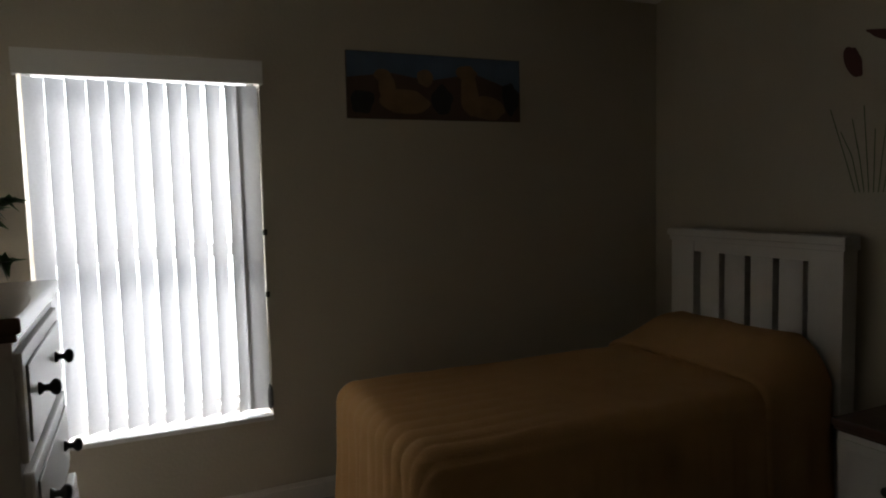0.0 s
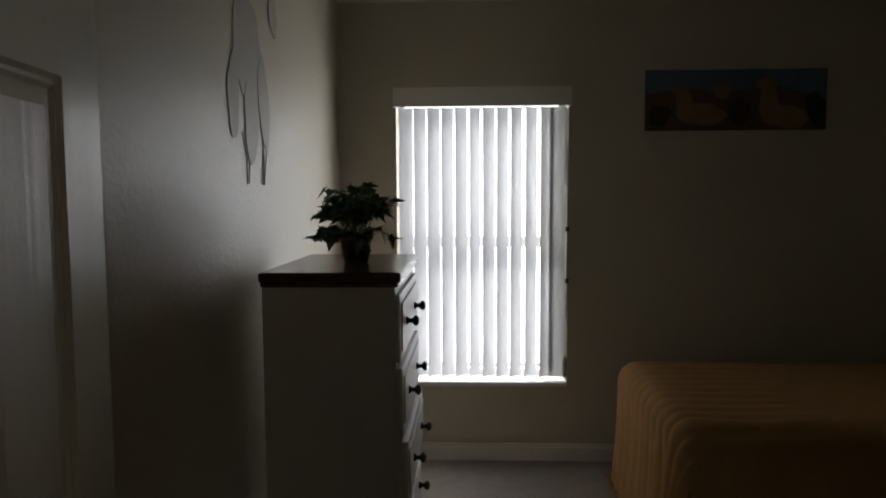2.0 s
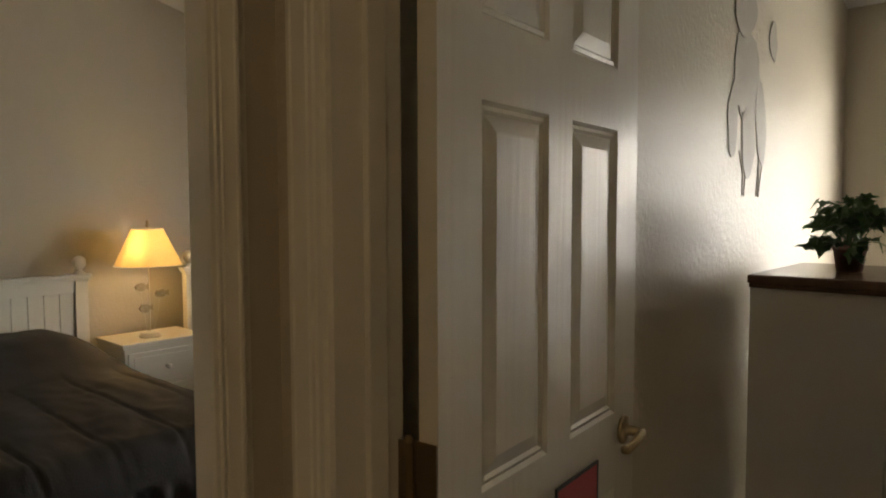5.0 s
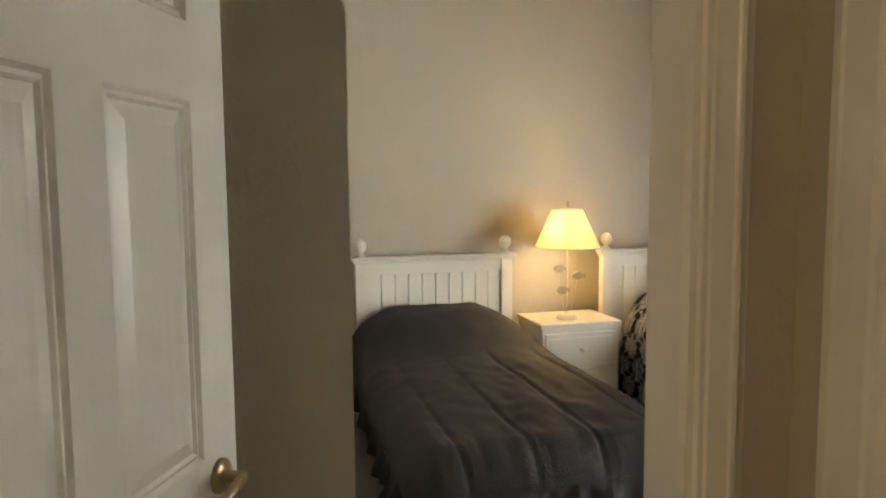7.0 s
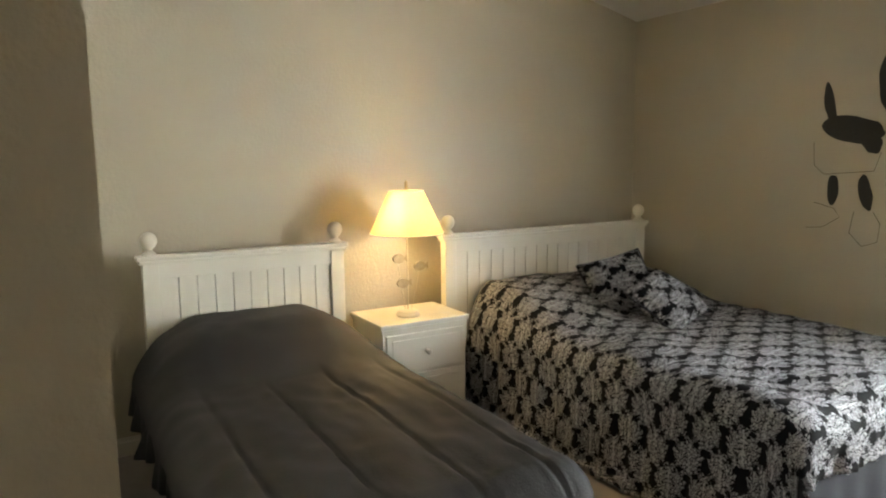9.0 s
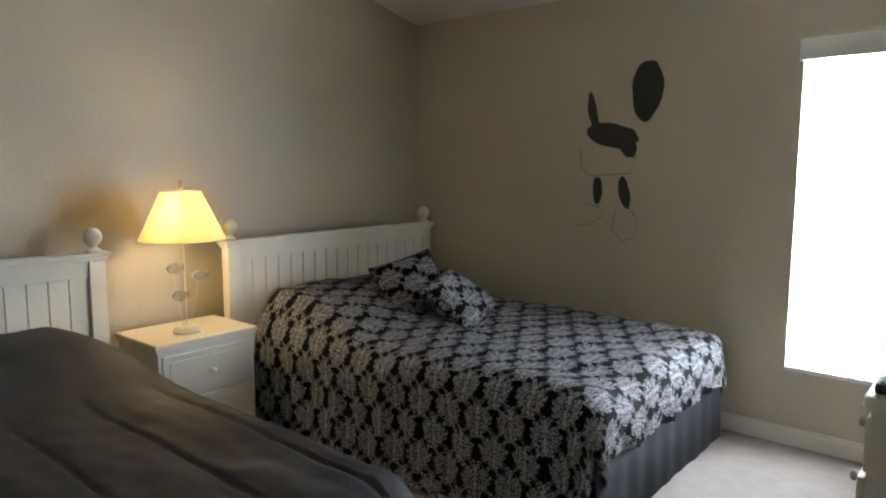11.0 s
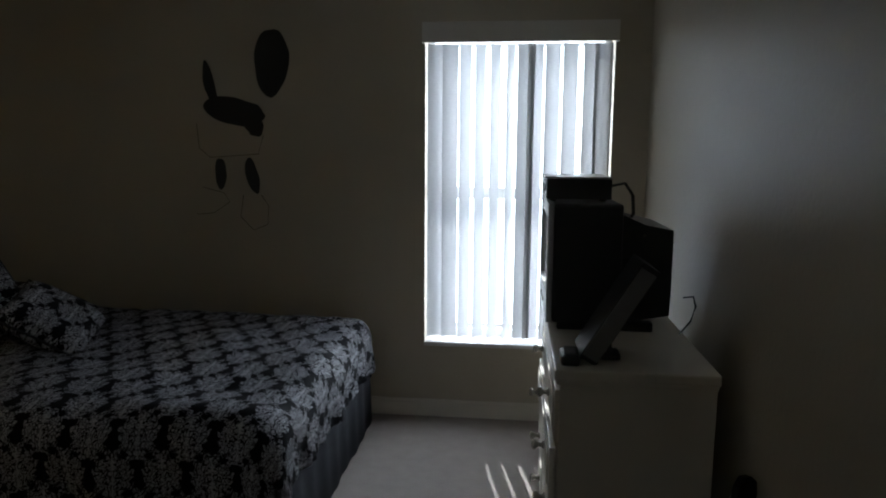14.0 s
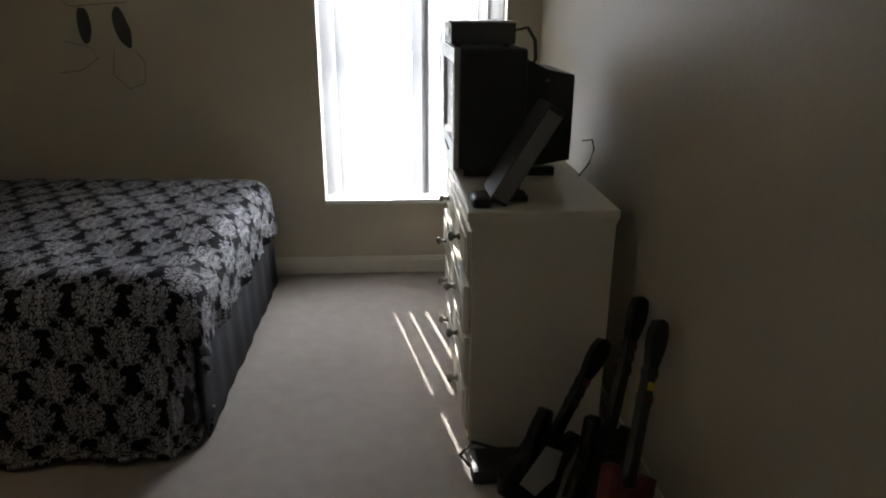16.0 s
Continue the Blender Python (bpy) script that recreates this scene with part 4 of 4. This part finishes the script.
# twin bed
bed2 = thing("bed", (-3.25, 0.40, 0), "twin bed with a cream panelled headboard and a charcoal comforter", "bed")
OFF = Matrix.Translation((3.25, -0.40, 0))
panelled_headboard(bed2, -0.12, 0.932, HF, HB, 1.055)
X0, X1, Y0, Y1, Z = HF, -2.20, -0.19, 0.96, 0.585
moved(part("mattress", box(X0, X1 - 0.11, Y0 + 0.17, Y1 - 0.13, 0.30, Z - 0.09, 0.04), M_MATTRESS, bed2), OFF)
moved(part("box_spring", box(X0, X1 - 0.06, Y0 + 0.14, Y1 - 0.06, 0.09, 0.29, 0.02), M_SKIRT, bed2), OFF)


def channels(x, y, px, py, z, d):
    """Long stitched channels of a padded comforter."""
    k = min(1.0, max(0.0, (x - X0 - 0.62) / 0.25))
    wander = 0.03 * noise.noise(Vector((x * 1.6, y, 5.0)))
    t = (y - Y0 + 0.07 + wander) / 0.262
    near = abs(t - round(t)) * 0.262
    g = -0.013 * k * math.exp(-(near / 0.008) ** 2) + 0.002 * k * math.cos(2 * math.pi * (t - 0.5))
    wr = 0.006 * k * noise.noise(Vector((x * 4.5, y * 14, 2.2)))
    # puckers gathered at the stitching, deeper towards the foot
    foot = min(1.0, max(0.0, (x - X1 + 0.55) / 0.5))
    wr += 0.010 * foot * math.exp(-(near / 0.07) ** 2) * noise.noise(Vector((x * 9, y * 42, 6.0)))
    return z + g + wr, px, py


moved(cloth("comforter", drape(X0, X1, Y0, Y1, Z, (0, 0.50, 0.22, 0.36), 0.15, 0.011, (-4.0, -3.50, 0.16), 0.042, channels, 3.3, 0.012, dome=0.38), M_GREY, bed2, "charcoal padded comforter with stitched channels", 0.03), OFF)
for args in ((X0 + 0.1, X1 - 0.03, Y0 + 0.10, Y0 + 0.115), (X0 + 0.1, X1 - 0.03, Y1 - 0.035, Y1 - 0.02), (X1 - 0.045, X1 - 0.03, Y0 + 0.115, Y1 - 0.035)):
    moved(part("bed_skirt", box(*args, 0.015, 0.33), M_SKIRT, bed2), OFF)
for x in (X0 + 0.15, X1 - 0.2):
    for y in (Y0 + 0.2, Y1 - 0.12):
        moved(part("leg", box(x - 0.02, x + 0.02, y - 0.02, y + 0.02, 0, 0.095), M_KNOB, bed2), OFF)

# queen bed
bed3 = thing("bed", (-3.2, 2.42, 0), "queen bed with cream panelled headboard and black-white damask spread", "bed")
OFF = Matrix.Translation((3.2, -2.42, 0))
panelled_headboard(bed3, 1.558, 3.255, HF, HB, 1.055)
X0, X1, Y0, Y1, Z = HF, -2.10, 1.72, 3.24, 0.60
moved(part("mattress", box(X0, X1 - 0.09, Y0 + 0.09, Y1 - 0.09, 0.30, Z - 0.08, 0.04), M_MATTRESS, bed3), OFF)
moved(part("box_spring", box(X0, X1 - 0.05, Y0 + 0.05, Y1 - 0.05, 0.08, 0.29, 0.02), M_SKIRT, bed3), OFF)
moved(cloth("bedspread", drape(X0, X1, Y0, Y1, Z, (0, 0.22, 0.64, 0.12), 0.125, 0.020, (-4.0, -3.45, 0.15), 0.017, None, 7.7, 0.026, heap=(0.03, 0.24, 0.10)), M_DAMASK, bed3, "black and white damask bedspread", 0.014), OFF)
bm = bmesh.new()
n = 60
pts = [(X1 - 0.035 + 0.003 * math.sin(i * 0.9) + 0.003 * math.sin(i * 0.31), Y0 + 0.07 + (Y1 - Y0 - 0.11) * i / n) for i in range(n + 1)]
lo = [bm.verts.new((x + 0.012, y, 0.012)) for x, y in pts]
hi = [bm.verts.new((x, y, 0.44)) for x, y in pts]
for i in range(n):
    bm.faces.new((lo[i], lo[i + 1], hi[i + 1], hi[i]))
moved(cloth("bed_skirt", bm, M_SKIRT, bed3, "charcoal pleated bed skirt", 0.006), OFF)
for x in (X0 + 0.15, X1 - 0.2):
    for y in (Y0 + 0.14, Y1 - 0.14):
        moved(part("leg", box(x - 0.02, x + 0.02, y - 0.02, y + 0.02, 0, 0.085), M_KNOB, bed3), OFF)

for place, turn, size, seed in (((-3.72, 2.47, 0.755), (22, 48, -8), (0.38, 0.40, 0.16), 0.3), ((-3.40, 2.52, 0.695), (14, 34, 24), (0.38, 0.40, 0.15), 1.1)):
    cu = finish("throw_pillow", pillow_mesh(*size, seed), M_DAMASK, None, "", True)
    cu.matrix_world = pose(*place, *turn)
    tagged(cu, "small black and white damask cushion propped on the queen bed", "pillow", "damask cushions")
    part("piping", tube([(size[0] / 2 * (0.985 if abs(v) < 1 else 1) * u * (1 - 0.07 * (1 - abs(v)) * abs(u) ** 3), size[1] / 2 * v * (1 - 0.07 * (1 - abs(u)) * abs(v) ** 3), 0) for u, v in
                         [(-1 + k / 5, -1) for k in range(10)] + [(1, -1 + k / 5) for k in range(10)] + [(1 - k / 5, 1) for k in range(10)] + [(-1, 1 - k / 5) for k in range(11)]], 0.006, 6), M_SKIRT, cu, "plain dark piped edge")

# nightstand and lamp between the beds
chest("nightstand", (-4.0, 1.296, 0), 90, 0.43, 0.56, 0.619, 2, M_CREAM, M_CREAM, M_CREAM, "cream bedside cabinet with two drawers and round knobs", "nightstand", -1, top=0.026, foot=0.09)
table_lamp((-4.16, 1.262, 0.619), LAMP2, M_CREAM, "lit lamp with a cream shade and little ivory fish ornaments", True)

# ---- television dresser ----
D2 = chest("dresser", (-1.262, 2.12, 0), 87, 0.455, 0.95, 0.838, 4, M_CREAM, M_CREAM, M_NICKEL, "low cream dresser with satin knobs under the television", "dresser", 0.24, top=0.032, pulls={1: 0.012, 2: 0.004})
D2.matrix_world = pose(-1.262, 2.13, 0, 0, 0, -90) @ pose(0, 0, 0)
tv = thing("television", (-1.25, 2.34, 0.838), "old black tube television with a silver front on the dresser", "television")
bm = box(0.0, 0.225, -0.27, 0.27, 0.03, 0.435, 0.012)
part("cabinet", bm, M_PLASTIC, tv)
bm = bmesh.new()
sec = [(0.225, 0.04, 0.40, 0.255), (0.30, 0.04, 0.365, 0.235), (0.40, 0.05, 0.345, 0.20), (0.405, 0.12, 0.335, 0.19)]
loops = [[bm.verts.new((x, s * y, z)) for s, z in ((-1, a), (1, a), (1, b), (-1, b))] for x, a, b, y in sec]
for a, b in zip(loops, loops[1:]):
    for i in range(4):
        bm.faces.new((a[i], a[(i + 1) % 4], b[(i + 1) % 4], b[i]))
bm.faces.new(loops[0])
bm.faces.new(loops[-1])
part("rear_housing", bm, M_PLASTIC, tv)
bm = bmesh.new()
for a in ((-0.27, 0.27, 0.03, 0.115), (-0.27, 0.27, 0.385, 0.435), (-0.27, -0.235, 0.115, 0.385), (0.235, 0.27, 0.115, 0.385)):
    add_box(bm, -0.022, -0.001, a[0], a[1], a[2], a[3], 0.004)
part("bezel", bm, M_SILVER, tv, "silver front frame")
part("screen", box(-0.013, -0.002, -0.234, 0.234, 0.116, 0.384, 0.003), M_SCREEN, tv, "dark glass tube")
for i in range(5):
    part("button", lathe([(0.006, 0), (0.006, 0.004)], 8, Matrix.Translation((-0.022, -0.08 + 0.04 * i, 0.07)) @ pose(0, 0, 0, 0, -90)), M_KNOB, tv)
for y in (-0.22, 0.22):
    part("foot", box(0.02, 0.34, y - 0.02, y + 0.02, 0, 0.032, 0.004), M_PLASTIC, tv)
part("screw", lathe([(0.006, 0), (0.006, 0.002)], 8, Matrix.Translation((0.30, -0.237, 0.33)) @ pose(0, 0, 0, 90)), M_NICKEL, tv)

deck = thing("video_player", (-1.17, 2.33, 1.273), "black video player on top of the television", "video player")
part("case", box(-0.105, 0.115, -0.17, 0.17, 0.008, 0.078, 0.004), M_PLASTIC, deck)
part("lid", box(-0.112, 0.115, -0.174, 0.174, 0.078, 0.085, 0.002), M_SILVER, deck)
for y in (-0.13, 0.13):
    for x in (-0.08, 0.09):
        part("foot", lathe([(0.012, 0), (0.012, 0.009)], 10, Matrix.Translation((x, y, 0))), M_KNOB, deck)
part("slot", box(-0.108, -0.105, -0.1, 0.1, 0.035, 0.06), M_SCREEN, deck)
for k in range(2):
    part("cable", tube([(0.115, -0.10 + k * 0.03, 0.05), (0.17, -0.10 + k * 0.03, 0.062), (0.20, -0.09 + k * 0.03, 0.02), (0.205, -0.09 + k * 0.03, -0.045), (0.19, -0.08 + k * 0.03, -0.075)], 0.004, 6), M_CABLE, deck)

slab = thing("game_console", (-1.165, 1.80, 0.842), "slim black game console with a grey edge tilted on its stand", "game console")
m = pose(0, 0, 0.004, 0, 31)
bm = add_box(bmesh.new(), -0.028, 0.028, -0.085, 0.085, 0.0, 0.325, 0.004, m)
part("case", bm, M_PLASTIC, slab)
part("edge_strip", add_box(bmesh.new(), -0.024, 0.024, -0.0895, -0.0855, 0.012, 0.31, 0.0, m), M_GREYPLAST, slab, "grey front edge")
bm = add_box(bmesh.new(), -0.06, 0.10, -0.04, 0.04, -0.003, 0.014, 0.004)
add_box(bm, 0.06, 0.075, -0.03, 0.03, 0.014, 0.10, 0.003)
part("stand", bm, M_PLASTIC, slab)
box_ = thing("remote_control", (-1.215, 1.735, 0.838), "small rounded black controller on the dresser top", "remote control")
part("shell", box(-0.028, 0.028, -0.05, 0.05, 0.0, 0.032, 0.012), M_PLASTIC, box_)
part("keys", box(-0.016, 0.016, -0.03, 0.03, 0.0325, 0.035), M_GREYPLAST, box_)

lead = thing("power_lead", (-0.83, 2.12, 0.838), "thin black cable looped behind the television", "cable")
part("wire", tube([(0, -0.05, 0.004), (0.035, -0.05, 0.05), (0.05, -0.045, 0.10), (0.045, -0.03, 0.13), (0.02, 0, 0.12)], 0.003, 6), M_CABLE, lead)


# ---- toy guitars in the corner ----
def toy_guitar(base, top, body_mat, label, sticker, buttons):
    a, b = Vector(base), Vector(top)
    t = thing("toy_guitar", (0, 0, 0), label, "toy guitar", "toy guitars")
    zax = (b - a).normalized()
    xax = zax.cross(Vector((0.5, -0.85, 0.2))).normalized()
    yax = zax.cross(xax)
    rot = Matrix((xax, yax, zax)).transposed().to_4x4()
    t.matrix_world = Matrix.Translation(a) @ rot
    L = (b - a).length
    out = [(0, 0.0), (0.09, 0.005), (0.125, 0.05), (0.115, 0.11), (0.085, 0.15), (0.10, 0.20), (0.11, 0.265), (0.075, 0.27), (0.045, 0.225), (0.0, 0.235), (-0.045, 0.225), (-0.07, 0.29), (-0.105, 0.28), (-0.10, 0.20), (-0.085, 0.15), (-0.115, 0.11), (-0.125, 0.05), (-0.09, 0.005)]
    bm = add_plate(bmesh.new(), [(x * 0.9, z) for x, z in out], 0.04, Matrix.Translation((0, 0.02, 0)))
    bmesh.ops.bevel(bm, geom=list(bm.edges), offset=0.008, segments=2, affect="EDGES", profile=0.6)
    part("body", bm, body_mat, t, "", True)
    for s in (1, -1):
        pg = add_plate(bmesh.new(), [(-0.055, 0.06), (0.02, 0.05), (0.06, 0.12), (0.04, 0.2), (-0.03, 0.19)], 0.003, Matrix.Translation((0, 0.0235 if s > 0 else -0.0205, 0)))
        part("pickguard", pg, sticker, t, "pale pickguard")
    part("neck", box(-0.019, 0.019, -0.014, 0.011, 0.22, L - 0.09, 0.005), M_GUITAR, t)
    bm = add_plate(bmesh.new(), [(-0.020, L - 0.12), (0.020, L - 0.12), (0.034, L - 0.07), (0.036, L - 0.03), (0.026, L), (0.004, L + 0.008), (-0.018, L), (-0.030, L - 0.03), (-0.030, L - 0.07)], 0.022, Matrix.Translation((0, 0.008, 0)))
    part("headstock", bm, M_GUITAR, t)
    for i, mt in enumerate(buttons):
        for s in (-1, 1):
            part("fret_button", box(-0.015, 0.015, 0.012 if s > 0 else -0.02, 0.016 if s > 0 else -0.016, L - 0.15 - 0.035 * i, L - 0.128 - 0.035 * i, 0.001), mt, t)
    part("strum_bar", box(-0.008, 0.008, 0.024, 0.034, 0.09, 0.14, 0.002), M_GREYPLAST, t)
    return t


toy_guitar((-0.93, 1.33, 0.02), (-0.765, 1.55, 0.60), M_GUITAR, "black toy guitar standing against the wall in the corner", M_KNOB, (M_RED, M_KNOB, M_KNOB))
toy_guitar((-0.94, 1.10, 0.02), (-0.765, 1.395, 0.60), M_RED, "dark red toy guitar with coloured buttons leaning against the wall", M_ROPE, (M_KNOB, M_YELLOW, M_RED))
toy_guitar((-1.13, 1.37, 0.03), (-0.845, 1.60, 0.44), M_GUITAR, "black toy guitar with a white pickguard tipped against the dresser", M_ROPE, (M_RED, M_KNOB, M_KNOB))
bag = thing("toy_drum_pad", (-1.16, 1.56, 0.0), "small dark plastic toy lying on the carpet beside the dresser", "toy")
part("shell", box(-0.09, 0.10, -0.06, 0.07, 0.0, 0.055, 0.02), M_PLASTIC, bag)
part("strap", tube([(-0.09, 0, 0.03), (-0.12, 0.02, 0.06), (-0.08, 0.05, 0.085), (0.0, 0.03, 0.07)], 0.006, 6), M_CABLE, bag)

# ---- hall ----
# fixture out of view, added to throw warm light on the hall's door frames
hall_lamp = thing("added_ceiling_light", (1.0, -1.95, 2.45), "unseen round ceiling light added to brighten the hall", "ceiling light")
part("rim", lathe([(0.15, -0.02), (0.155, -0.01), (0.155, 0.0)], 28), M_BRASS, hall_lamp)
part("diffuser", lathe([(0.02, -0.09), (0.08, -0.08), (0.13, -0.05), (0.148, -0.021)], 28), glowing("frosted_glow", (1.0, 0.82, 0.6), 1.2), hall_lamp, "", True)
lamp_light("hall_fill_light", (1.0, -1.95, 2.30), HALL, (1.0, 0.80, 0.58), 0.12)
